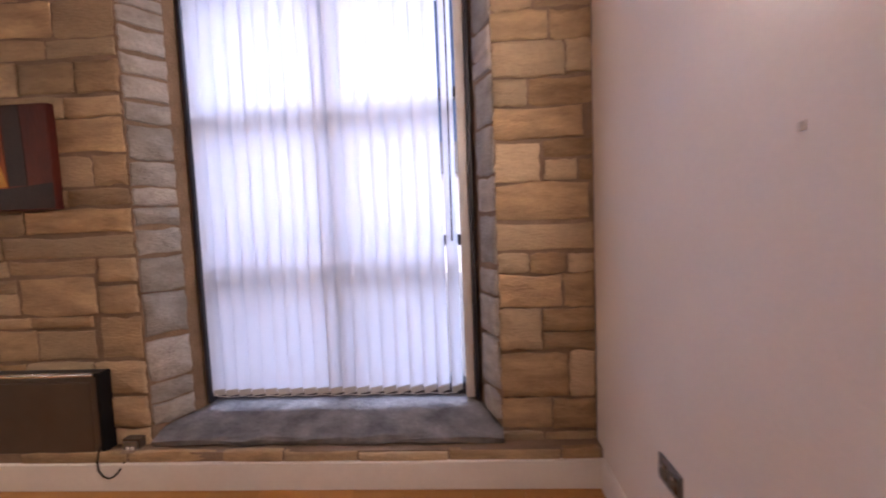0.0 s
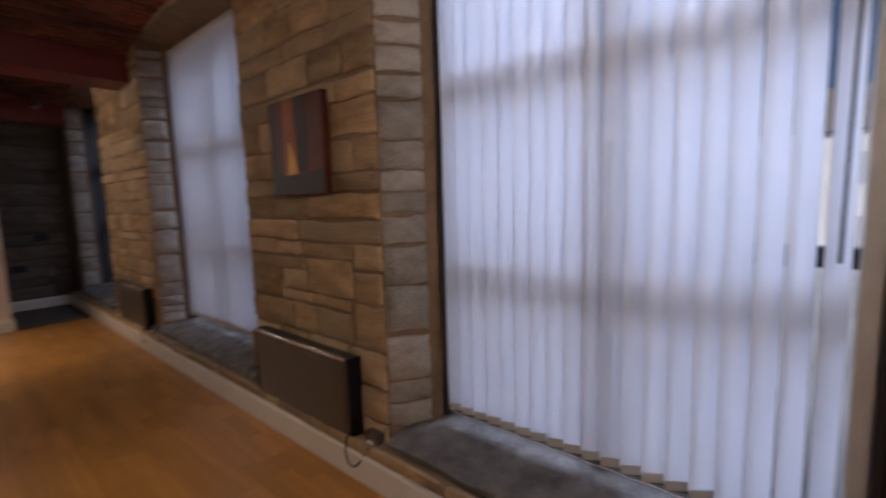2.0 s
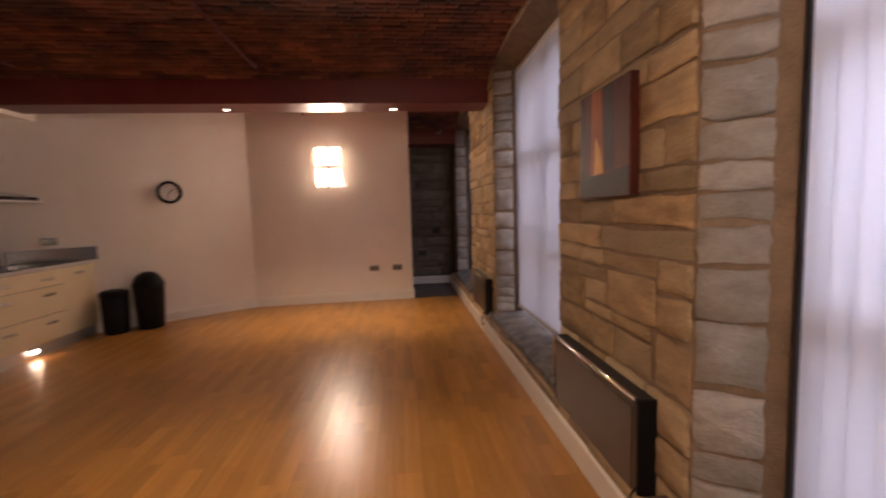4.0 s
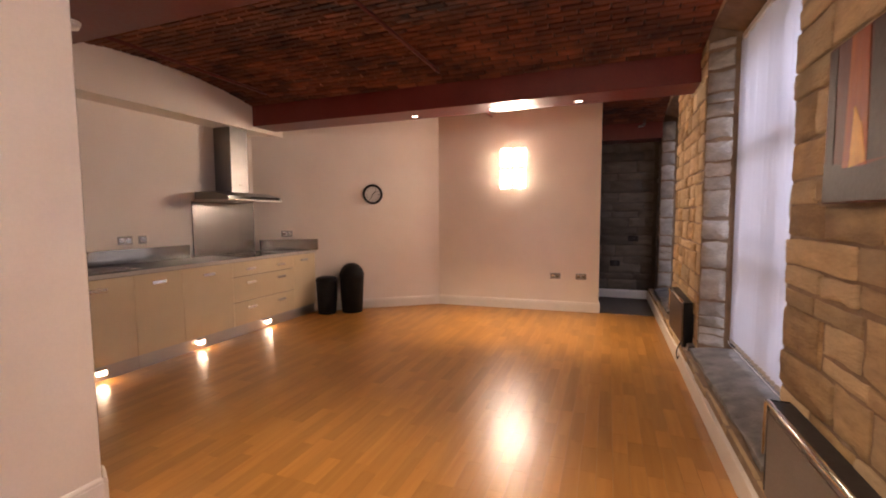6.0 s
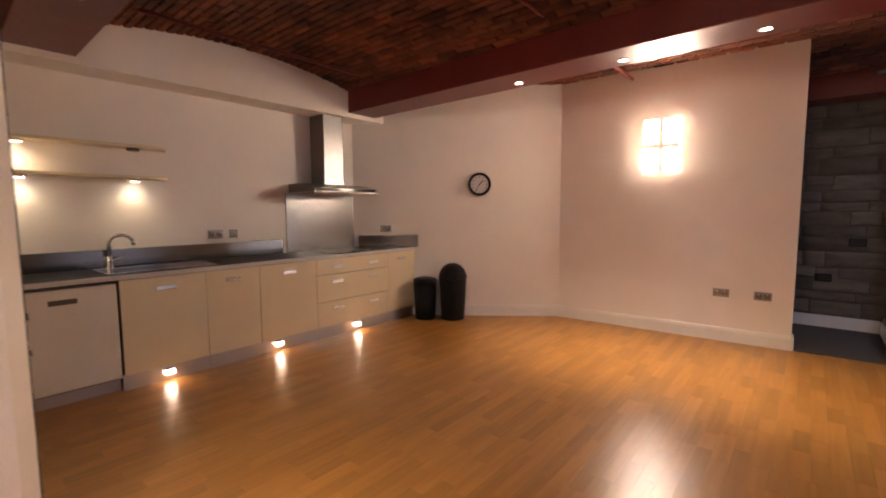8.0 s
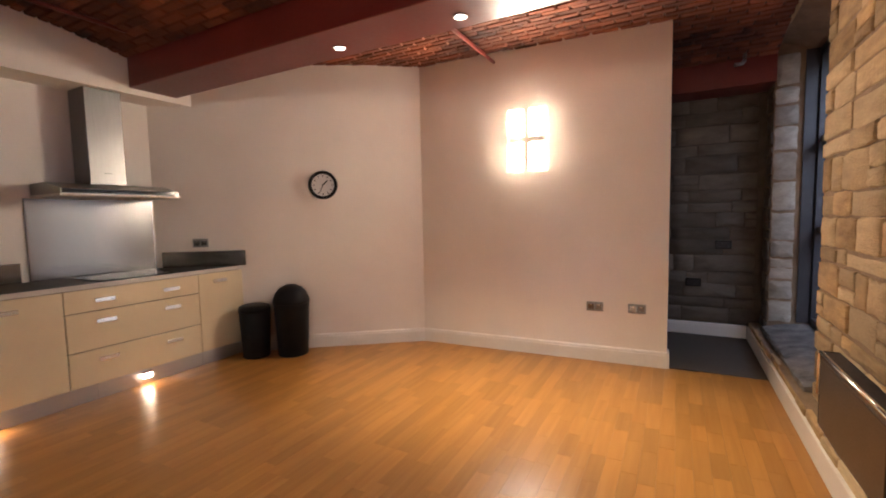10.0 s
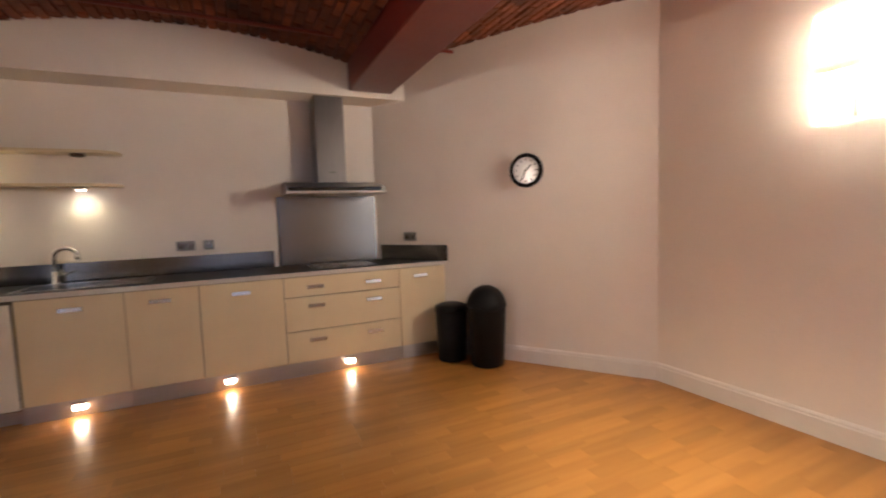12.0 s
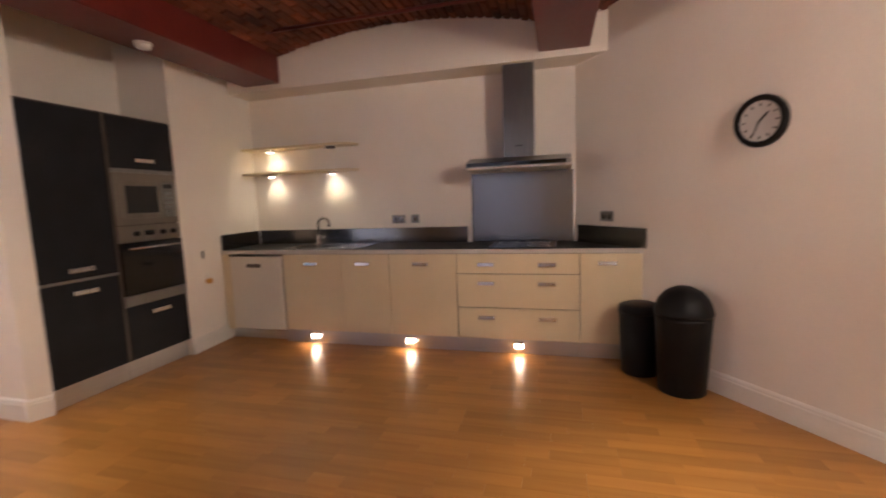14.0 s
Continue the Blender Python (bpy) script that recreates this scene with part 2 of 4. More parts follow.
def pipe(points, radius, steps=10):
    """A round tube along points."""
    bm = bmesh.new()
    pts = [Vector(p) for p in points]
    rings = []
    side = None
    for i, p in enumerate(pts):
        d = (pts[min(i + 1, len(pts) - 1)] - pts[max(i - 1, 0)]).normalized()
        if side is None:
            side = d.orthogonal().normalized()
        side = (side - d * side.dot(d)).normalized()
        up = d.cross(side)
        rings.append([bm.verts.new(p + radius * (math.cos(2 * math.pi * k / steps) * side + math.sin(2 * math.pi * k / steps) * up)) for k in range(steps)])
    for a, b in zip(rings, rings[1:]):
        for k in range(steps):
            f = bm.faces.new((a[k], a[(k + 1) % steps], b[(k + 1) % steps], b[k]))
            f.smooth = True
    bm.faces.new(rings[0])
    bm.faces.new(rings[-1])
    bmesh.ops.recalc_face_normals(bm, faces=bm.faces[:])
    return bm


def part(name, bm, material, parent=None, label="", m=None):
    me = bpy.data.meshes.new(name)
    bm.to_mesh(me)
    bm.free()
    me.materials.append(material)
    ob = new(name, me)
    if parent:
        ob.parent = parent
    if m:
        ob.matrix_basis = m
    if label:
        tagged(ob, label)
    return ob


def thing(name, m, label, category, group=""):
    ob = new(name)
    ob.empty_display_size = 0.05
    ob.matrix_basis = m
    return tagged(ob, label, category, group)


def setting(name, bm, material, label="", category=""):
    return tagged(part(name, bm, material), label, category, kind="structure")


# ---- structure ----
CEIL = 3.06
WIN_Y = 3.055
# front edges and inner edges of the three window openings
OPENINGS = [(-1.13, 0.69, -0.955, 0.585), (-4.33, -2.41, -4.20, -2.58), (-7.58, -5.88, -7.52, -5.72)]
END_X = -7.90
EAST_X = 1.15

floor = setting("floor", box(-8.1, 1.4, -2.6, 3.05, -0.12, -0.006), GROOVE, "honey oak strip laminate floor", "floor")
carpet = setting("floor_alcove", prism([(-6.60, 2.22), (-6.60, 2.95), (-7.91, 2.95), (-7.91, -0.3), (-6.62, -0.3)], -0.005, 0.004), CARPET, "dark carpet in the stone alcove", "floor")

cores = []
cores.append(prism([(0.69, WIN_Y), (1.4, WIN_Y), (1.4, 3.7), (0.585, 3.7), (0.585, 3.31)], 0, CEIL))
for (l2, r2, li2, ri2), (l1, r1, li1, ri1) in ((OPENINGS[1], OPENINGS[0]), (OPENINGS[2], OPENINGS[1])):
    cores.append(prism([(r2, WIN_Y), (l1, WIN_Y), (li1, 3.31), (li1, 3.7), (ri2, 3.7), (ri2, 3.31)], 0, CEIL))
cores.append(prism([(-8.1, WIN_Y), (OPENINGS[2][0], WIN_Y), (OPENINGS[2][2], 3.31), (OPENINGS[2][2], 3.7), (-8.1, 3.7)], 0, CEIL))
for l, r, li, ri in OPENINGS:
    cores.append(prism([(l + 0.001, WIN_Y + 0.01), (r - 0.001, WIN_Y + 0.01), (ri, 3.31), (ri, 3.7), (li, 3.7), (li, 3.31)], 0, 0.12))
    cores.append(section([(WIN_Y, 2.92), (3.32, 2.79), (3.7, 2.79), (3.7, CEIL), (WIN_Y, CEIL)], l + 0.001, r - 0.001))
wall_north = setting("wall_north", joined(*cores), MORTAR, "rubble sandstone wall with deep window reveals", "stone wall")
wall_east = setting("wall_east", box(EAST_X, 1.4, -0.2, 3.05, 0, CEIL), PLASTER, "smooth pale plaster wall", "wall")
wall_entrance = setting("wall_entrance", prism([(-1.38, 0.05), (1.4, 0.05), (1.4, -0.058), (-1.445, -0.058)], 0, CEIL), PLASTER, "pale plaster wall ending beside the tall units", "wall")
wall_niche = setting("wall_niche", prism([(-0.92, -0.059), (-0.7, -0.059), (-0.7, -1.189), (-0.92, -1.189)], 0, CEIL), PLASTER, "plaster back of the appliance niche", "wall")
wall_pier = setting("wall_pier", prism([(-1.458, -1.189), (-0.7, -1.189), (-0.7, -2.319), (-1.385, -2.319)], 0, CEIL), PLASTER, "cream plaster pier beside the worktop", "wall")
wall_south = setting("wall_south", box(-5.4, -0.7, -2.5, -2.32, 0, CEIL), PLASTER, "cream plaster kitchen wall", "wall")
DX, DY = 0.6005, -0.7997
P0 = (-6.457, -0.169)
P1 = (-4.863 + 0.06, -2.32 - 0.08)
wall_diag = setting("wall_diagonal", prism([P0, P1, (P1[0] - 0.3, P1[1] - 0.1), (P0[0] - 0.13, P0[1] - 0.06)], 0, CEIL), PLASTER, "pale plaster wall set at an angle", "wall")
E0 = (-6.572, 2.203)
wall_lamp = setting("wall_partition", prism([(P0[0], P0[1] + 0.001), E0, (E0[0] - 0.12, E0[1]), (P0[0] - 0.13, P0[1] - 0.058)], 0, CEIL), PLASTER, "pale plaster partition with a bright wall lamp", "wall")
# stone and mortar here carry the alcove's shade in their colours
wall_west = setting("wall_west", box(-8.1, END_X, -2.6, 3.054, 0, CEIL), SHADE_MORTAR, "coursed stone alcove wall with shade put into its colour", "stone wall")
wall_back = setting("wall_back", box(-7.899, -6.6, -0.45, -0.3, 0, CEIL), PLASTER, "plain wall closing the alcove", "wall")

# bulkhead over the kitchen
setting("bulkhead", box(-5.115, -1.387, -2.319, -1.99, 2.493, CEIL), PLASTER, "cream bulkhead above the kitchen", "bulkhead")

# beams
BEAMS = [(-4.966, -4.551), (-2.032, -1.617), (0.902, 1.149), (-7.899, -7.485)]
for i, (a, b) in enumerate(BEAMS):
    y0, y1 = (-1.989, 3.053) if i < 2 else ((0.051, 3.053) if i == 2 else (-0.299, 3.053))
    setting("beam_%d" % (i + 1), joined(box(a, b, y0, y1, 2.543, 2.86, 0.008), box(a - 0.0, b + 0.0, y0, y1, 2.82, CEIL - 0.01)), RED, "dark red painted beam carrying brick vaults", "beam")

# brick vaults
SPRING, CROWN = 2.79, 2.945


def vault(name, x0, x1, y0, y1, seed):
    """Shallow brick arch between two beams: bricks in stretcher courses along y, joined to one mesh with their mortar."""
    rnd = random.Random(seed)
    half, rise = (x1 - x0) / 2, CROWN - SPRING
    rad = (half * half + rise * rise) / (2 * rise)
    cx, cz = (x0 + x1) / 2, CROWN - rad
    top = math.asin(half / rad)
    verts, faces, mats = [], [], []

    def at(a, y, dr):
        return (cx + (rad + dr) * math.sin(a), y, cz + (rad + dr) * math.cos(a))

    n = 24
    for i in range(n):
        a, b = -top + 2 * top * i / n, -top + 2 * top * (i + 1) / n
        k = len(verts)
        verts += [at(a, y0, 0.014), at(b, y0, 0.014), at(b, y1, 0.014), at(a, y1, 0.014)]
        faces.append((k, k + 3, k + 2, k + 1))
        mats.append(1)
    courses = int(2 * top * rad / 0.077)
    step = 2 * top / courses
    for c in range(courses):
        a = -top + (c + 0.5) * step
        y = y0 - (0.115 if c % 2 else 0) - rnd.random() * 0.02
        while y < y1:
            ln = 0.232 + rnd.uniform(-0.008, 0.008)
            ya, yb = max(y + 0.006, y0), min(y + ln - 0.006, y1)
            y += ln
            if yb - ya < 0.02:
                continue
            w = step * (0.455 + rnd.uniform(-0.03, 0.015))
            dr = rnd.uniform(-0.004, 0.004)
            k = len(verts)
            g = 0.008
            ga = g / rad
            verts += [at(a - w, ya, 0.014), at(a + w, ya, 0.014), at(a + w, yb, 0.014), at(a - w, yb, 0.014),
                      at(a - w + ga, ya + g, dr - 0.004), at(a + w - ga, ya + g, dr - 0.004 + rnd.uniform(-0.002, 0.002)), at(a + w - ga, yb - g, dr - 0.004), at(a - w + ga, yb - g, dr - 0.004 + rnd.uniform(-0.002, 0.002))]
            for q in ((4, 7, 6, 5), (0, 4, 5, 1), (1, 5, 6, 2), (2, 6, 7, 3), (3, 7, 4, 0)):
                faces.append(tuple(k + j for j in q))
                mats.append(0)
    me = bpy.data.meshes.new(name)
    me.from_pydata(verts, [], faces)
    me.materials.append(BRICK)
    me.materials.append(VAULT_MORTAR)
    me.polygons.foreach_set("material_index", mats)
    me.update()
    return tagged(new(name, me), "sooty red brick jack-arch vault", "ceiling", kind="structure")


vault("ceiling_middle", -4.551, -2.032, -1.989, 3.054, 3)
vault("ceiling_east", -1.617, 0.902, -1.2, 3.054, 4)
vault("ceiling_west", -7.485, -4.966, -2.4, 3.054, 5)
setting("ceiling_slab", box(-8.1, 1.4, -2.6, 3.7, CEIL + 0.001, CEIL + 0.15), VAULT_MORTAR, "slab over the vaults", "ceiling")

# skirting
SK = 0.142


def skirting(ax, ay, bx, by, depth=0.018):
    """A moulded board from a to b; the room lies to the right of that way."""
    d = Vector((bx - ax, by - ay, 0))
    ln = d.length
    m = Matrix.Translation((ax, ay, 0)) @ Matrix.Rotation(math.atan2(d.y, d.x), 4, "Z")
    bm = section([(0.0, 0.0), (-depth, 0.0), (-depth, SK - 0.03), (-depth * 0.8, SK - 0.024), (-depth * 0.8, SK - 0.012), (-depth * 0.4, SK), (0.0, SK)], 0, ln)
    bm.transform(m)
    return tagged(part("baseboard", bm, WHITE), "white painted moulded skirting board", "skirting", kind="structure")


tagged(part("baseboard_window", box(-7.88, 1.148, 2.93, 3.054, 0.0, SK - 0.004, 0.004), WHITE), "deep white boxed skirting under the windows", "skirting", kind="structure")
skirting(EAST_X, 2.928, EAST_X, 0.07)
skirting(P1[0], P1[1], P0[0], P0[1])
skirting(P0[0], P0[1], E0[0], E0[1])
skirting(E0[0], E0[1] + 0.001, E0[0] - 0.12, E0[1] + 0.001)
skirting(END_X, -0.28, END_X, 2.928)
skirting(1.13, 0.05, -1.382, 0.05)
skirting(-1.381, 0.066, -1.445, -0.056)
skirting(-1.458, -1.189, -1.42, -1.735)

# ---- windows and blinds ----


def window(i, li, ri, sill, head):
    w = tagged(new("window_%d" % i), "tall dark-framed sash window behind a stone sill", "window", kind="structure")
    w.matrix_basis = pose((li + ri) / 2, 3.36, sill)
    wd, ht = (ri - li) / 2, head - sill
    frame_bms = [box(-wd, -wd + 0.06, 0.0, 0.1, 0, ht, 0.004), box(wd - 0.06, wd, 0.0, 0.1, 0, ht, 0.004),
                 box(-wd + 0.06, wd - 0.06, 0.0, 0.1, 0, 0.07, 0.004), box(-wd + 0.06, wd - 0.06, 0.0, 0.1, ht - 0.07, ht, 0.004)]
    part("window_frame", joined(*frame_bms), DARK_FRAME, w)
    part("mullion", box(-0.035, 0.035, 0.012, 0.088, 0.071, ht - 0.071, 0.004), DARK_FRAME, w)
    rails = [1.17 - sill, 1.98 - sill]
    for s in (-1, 1):
        for z in rails:
            part("transom", box(s * 0.036, s * (wd - 0.061), 0.016, 0.084, z - 0.03, z + 0.03, 0.003), DARK_FRAME, w)
        zs = [0.07] + [q for z in rails for q in (z - 0.03, z + 0.03)] + [ht - 0.07]
        for a, b in zip(zs[::2], zs[1::2]):
            p = part("pane", box(s * 0.036, s * (wd - 0.061), 0.046, 0.052, a, b), GLASS, w)
            p.visible_shadow = False
    return w


def blind(li, ri, sill, head, angle_west, angle_east, seed):
    """Vertical fabric vanes hung from a head rail, each turned a little; weights and chain at the foot."""
    rnd = random.Random(seed)
    b = thing("vertical_blind", pose((li + ri) / 2 - 0.02, 3.27, sill), "white translucent vertical fabric blind, nearly closed", "blind", "window blinds")
    wd, ht = (ri - li) / 2 - 0.065, head - sill
    part("head_rail", box(-wd - 0.02, wd + 0.02, -0.02, 0.025, ht - 0.05, ht - 0.005, 0.004), WHITE, b)
    n = 19
    pitch = 2 * wd / n
    for k in range(n):
        f = k / (n - 1)
        x = -wd + pitch * (k + 0.5)
        ang = angle_west + (angle_east - angle_west) * max(0.0, (f - 0.45) / 0.55) ** 0.9 + rnd.uniform(-3, 3)
        bm = bmesh.new()
        cols = 5
        vs = []
        for q in range(cols):
            u = (q / (cols - 1) - 0.5) * 0.089
            bow = 0.006 * (1 - (2 * q / (cols - 1) - 1) ** 2)
            vs.append([bm.verts.new((u, bow, z)) for z in (0.02, ht * 0.5, ht - 0.06)])
        for q in range(cols - 1):
            for r in range(2):
                fc = bm.faces.new((vs[q][r], vs[q + 1][r], vs[q + 1][r + 1], vs[q][r + 1]))
                fc.smooth = True
        bm.transform(pose(x, 0, 0, rnd.uniform(-0.3, 0.3), 0, ang))
        v = part("vane", bm, VANE, b)
        part("weight", box(-0.04, 0.04, -0.003, 0.003, 0.0, 0.034, 0.001, pose(x, 0, 0, 0, 0, ang)), PALE_FRAME, v)
    part("chain", pipe([(-wd + 0.02, -0.03, 0.02)] + [(-wd + pitch * (k + 0.5), -0.034, 0.008 - 0.006 * (k % 2)) for k in range(n)], 0.0022, 6), WHITE, b)
    part("cord", pipe([(wd - 0.03, -0.04, ht - 0.04), (wd - 0.03, -0.045, ht * 0.62), (wd - 0.035, -0.045, ht * 0.34)], 0.005, 6), DARK_FRAME, b)
    return b


for i, (l, r, li, ri) in enumerate(OPENINGS):
    window(i + 1, li, ri, 0.29, 2.79)
    # pale jamb lining on both sides
    for x0, x1 in ((li, li + 0.02), (ri - 0.022, ri)):
        tagged(part("window_trim", box(x0, x1, 3.262, 3.358, 0.30, 2.79, 0.003), DARK_FRAME), "dark painted window lining", "trim", kind="structure")
    tagged(part("window_trim", box(ri - 0.075, ri - 0.024, 3.29, 3.358, 0.30, 2.79, 0.004), PALE_FRAME), "pale painted window lining strip", "trim", kind="structure")
    sill = section([(3.002, 0.195), (3.002, 0.222), (3.016, 0.230), (3.12, 0.255), (3.34, 0.292), (3.50, 0.292), (3.50, 0.121), (WIN_Y + 0.011, 0.121), (WIN_Y + 0.011, 0.195)], l + 0.03, r + 0.0)
    bmesh.ops.subdivide_edges(sill, edges=[e for e in sill.edges if abs(e.verts[0].co.x - e.verts[1].co.x) > 0.5], cuts=14)
    rnd = random.Random(70 + i)
    for v in sill.verts:
        if v.co.z > 0.15 and v.co.y < 3.25:
            v.co += Vector((0, rnd.uniform(-0.012, 0.006), rnd.uniform(-0.008, 0.006)))
    tagged(part("window_sill", sill, SLATE), "worn grey stone sill sloping to the window", "window sill", kind="structure")
blind(OPENINGS[0][2], OPENINGS[0][3], 0.345, 2.785, 24, 46, 1)
blind(OPENINGS[1][2], OPENINGS[1][3], 0.345, 2.785, 22, 24, 2)

# yard outside
setting("ground", box(-80, 80, 3.7, 120, -3.2, -3.0), TARMAC, "grey yard far below the windows", "ground")
far = thing("mill_building", pose(-4, 34, -3), "pale stone building across the yard", "building")
part("wall", box(-26, 26, 0, 8, 0, 7.5), BRICK_FAR, far)
part("roof", section([(-0.4, 7.5), (8.4, 7.5), (4.0, 10.5)], -26.4, 26.4), SLATE, far)
for k in range(12):
    for z in (1.2, 4.6):
        part("window", box(-24 + 4.2 * k, -22.4 + 4.2 * k, -0.05, 0.02, z, z + 1.7), TARMAC, far)

# ---- tie rods ----
for y, x0, x1 in ((0.66, -6.52, -1.617), (-1.54, -5.43, -2.032)):
    rod = thing("tie_rod", pose((x0 + x1) / 2, y, 2.85), "thin dark red iron tie rod crossing the vault", "tie rod", "tie rods")
    h = (x1 - x0) / 2
    part("rod", pipe([(-h, 0, 0), (h, 0, 0)], 0.016, 10), RED, rod)
    for xe in (-4.551, -4.966):
        part("collar", pipe([(xe - (x0 + x1) / 2 - 0.012, 0, 0), (xe - (x0 + x1) / 2 + 0.012, 0, 0)], 0.032, 12), RED, rod)

# ---- lamps ----


def downlight(x, y, z, watts, lean=0.0):
    t = thing("downlight", pose(x, y, z), "small round recessed downlight, lit, in the red beam", "downlight", "beam downlights")
    part("bezel", turned([(0.034, -0.001), (0.046, -0.001), (0.047, -0.005), (0.036, -0.008), (0.034, -0.002)], 28), CHROME, t)
    part("lens", turned([(0.0, -0.004), (0.034, -0.003)], 24), SPOT_GLOW, t)
    lamp("downlight_lamp", "SPOT", look((x, y, z - 0.012), (x - lean, y + lean * 0.4, 0)), watts, (1.0, 0.78, 0.46), 0.03, spot=62, blend=1.0)


for y in (0.179, 1.109, 2.003):
    downlight(-4.813, y, 2.543, SPOT, 0.65)
    downlight(-1.84, y + 0.27, 2.543, SPOT * 0.55)


def wall_lamp_light(m, glow):
    """Four glass squares in a two by two block on a slim back plate; front towards local -y."""
    t = thing("wall_lamp", m, "square wall lamp of four glowing frosted glass tiles", "wall lamp", "wall lamps")
    part("back_plate", box(-0.15, 0.15, -0.02, -0.002, -0.22, 0.22, 0.004), WHITE, t)
    for sx in (-1, 1):
        for sz in (-1, 1):
            part("glass_tile", box(sx * 0.090 - 0.064, sx * 0.090 + 0.064, -0.056, -0.026, sz * 0.124 - 0.096, sz * 0.124 + 0.096, 0.014), glow, t)
            cx, cz = sx * 0.090, sz * 0.124
            # added bars that keep the tiles' sideways glow off the wall
            part("tile_rim", joined(box(cx - 0.072, cx - 0.067, -0.040, -0.019, cz - 0.104, cz + 0.104), box(cx + 0.067, cx + 0.072, -0.040, -0.019, cz - 0.104, cz + 0.104),
                                    box(cx - 0.067, cx + 0.067, -0.040, -0.019, cz + 0.099, cz + 0.104), box(cx - 0.067, cx + 0.067, -0.040, -0.019, cz - 0.104, cz - 0.099)), WHITE, t)
            part("stem", pipe([(sx * 0.085, -0.028, sz * 0.135), (sx * 0.085, -0.018, sz * 0.135)], 0.012, 10), CHROME, t)
    return t


wall_lamp_light(pose(-6.514, 0.985, 2.075, 0, 0, 92.8) @ Matrix.Diagonal((1.12, 1.0, 1.26, 1)), SCONCE)
wall_lamp_light(pose(EAST_X, 1.74, 2.12, 0, 0, -90), SCONCE_NEAR)

# ---- sockets ----


def socket(m, gangs=2, label="brushed steel double wall socket", metal=STEEL):
    t = thing("wall_socket", m, label, "socket", "wall sockets")
    w = 0.073 if gangs == 2 else 0.043
    part("face_plate", box(-w, w, -0.009, -0.001, -0.043, 0.043, 0.003), metal, t)
    for g in range(gangs):
        cx = (g - (gangs - 1) / 2) * 0.068
        part("insert", box(cx - 0.026, cx + 0.026, -0.0115, -0.0088, -0.024, 0.024, 0.001), DARK_STEEL if metal is STEEL else WHITE, t)
        part("rocker", box(cx - 0.008, cx + 0.008, -0.015, -0.011, 0.010, 0.022, 0.001), CHROME, t)
    return t


socket(pose(-6.544, 1.608, 0.508, 0, 0, 92.8), 2, "brushed steel double socket on the partition")
socket(pose(-6.561, 1.962, 0.508, 0, 0, 92.8), 2, "brushed steel double socket near the partition end")
socket(pose(-3.10, -2.32, 1.15, 0, 0, 180), 2, "brushed steel double socket above the worktop")
socket(pose(-3.28, -2.32, 1.15, 0, 0, 180), 1, "brushed steel single switch above the worktop")
ANG = 126.9


def on_diag(y, z, off=0.0):
    s = (y - P0[1]) / DY
    return pose(P0[0] + DX * s + 0.7997 * off, y + 0.6005 * off, z, 0, 0, ANG)


socket(on_diag(-1.97, 1.145), 2, "brushed steel double socket by the hob")
socket(pose(EAST_X, 2.27, 0.47, 0, 0, -90), 2, "brushed steel double socket low on the plaster wall")

# ---- clock ----
c = thing("wall_clock", on_diag(-0.992, 1.712) , "round black-rimmed wall clock with a pale dial", "clock")
up = Matrix.Rotation(radians(90), 4, "X")
part("rim", turned([(0.112, 0.002), (0.146, 0.002), (0.147, 0.025), (0.137, 0.045), (0.121, 0.042), (0.114, 0.026)], 48), BLACK, c, m=up)
part("dial", turned([(0.0, 0.021), (0.116, 0.021)], 40), DIAL, c, m=up)
for k in range(12):
    a = 2 * math.pi * k / 12
    mk = box(-0.004, 0.004, -0.002, 0.0, 0.084, 0.102)
    mk.transform(pose(0, -0.0215, 0) @ Matrix.Rotation(a, 4, "Y"))
    part("hour_mark", mk, BLACK, c)
for ln, a, w in ((0.09, 205, 0.004), (0.065, 45, 0.006)):
    pt = box(-w, w, -0.002, 0.0, -0.015, ln)
    pt.transform(pose(0, -0.026, 0) @ Matrix.Rotation(radians(a), 4, "Y"))
    part("pointer", pt, BLACK, c)

# ---- picture ----
pic = thing("canvas_painting", pose(-1.728, 3.045, 1.418), "dark red abstract canvas with a glowing orange band", "painting")
RUST = surface("paint_rust", (0.045, 0.008, 0.007), (0.13, 0.025, 0.012), 9.0, 0.55, bump=0.15, fine=70, spec=0.25, stretch=(1, 1, 0.3))
UMBER = surface("paint_umber", (0.014, 0.008, 0.008), (0.04, 0.02, 0.016), 7.0, 0.55, bump=0.15, fine=70, spec=0.25)
ORANGE = surface("paint_orange", (0.20, 0.035, 0.012), (0.45, 0.13, 0.02), 8.0, 0.55, bump=0.15, fine=60, spec=0.25, stretch=(1, 1, 0.3))
GOLD = surface("paint_gold", (0.55, 0.24, 0.03), (0.75, 0.42, 0.07), 12.0, 0.55, bump=0.15, fine=60, spec=0.25)
part("canvas", box(-0.255, 0.255, -0.045, 0, 0, 0.515, 0.005), RUST, pic)


def patch(pts, y, material, name):
    bm = bmesh.new()
    a = [bm.verts.new((x, y, z)) for x, z in pts]
    b = [bm.verts.new((x, y + 0.0015, z)) for x, z in pts]
    bm.faces.new(a)
    bm.faces.new(b)
    for i in range(len(pts)):
        bm.faces.new((a[i], a[(i + 1) % len(pts)], b[(i + 1) % len(pts)], b[i]))
    bmesh.ops.recalc_face_normals(bm, faces=bm.faces[:])
    part(name, bm, material, pic)


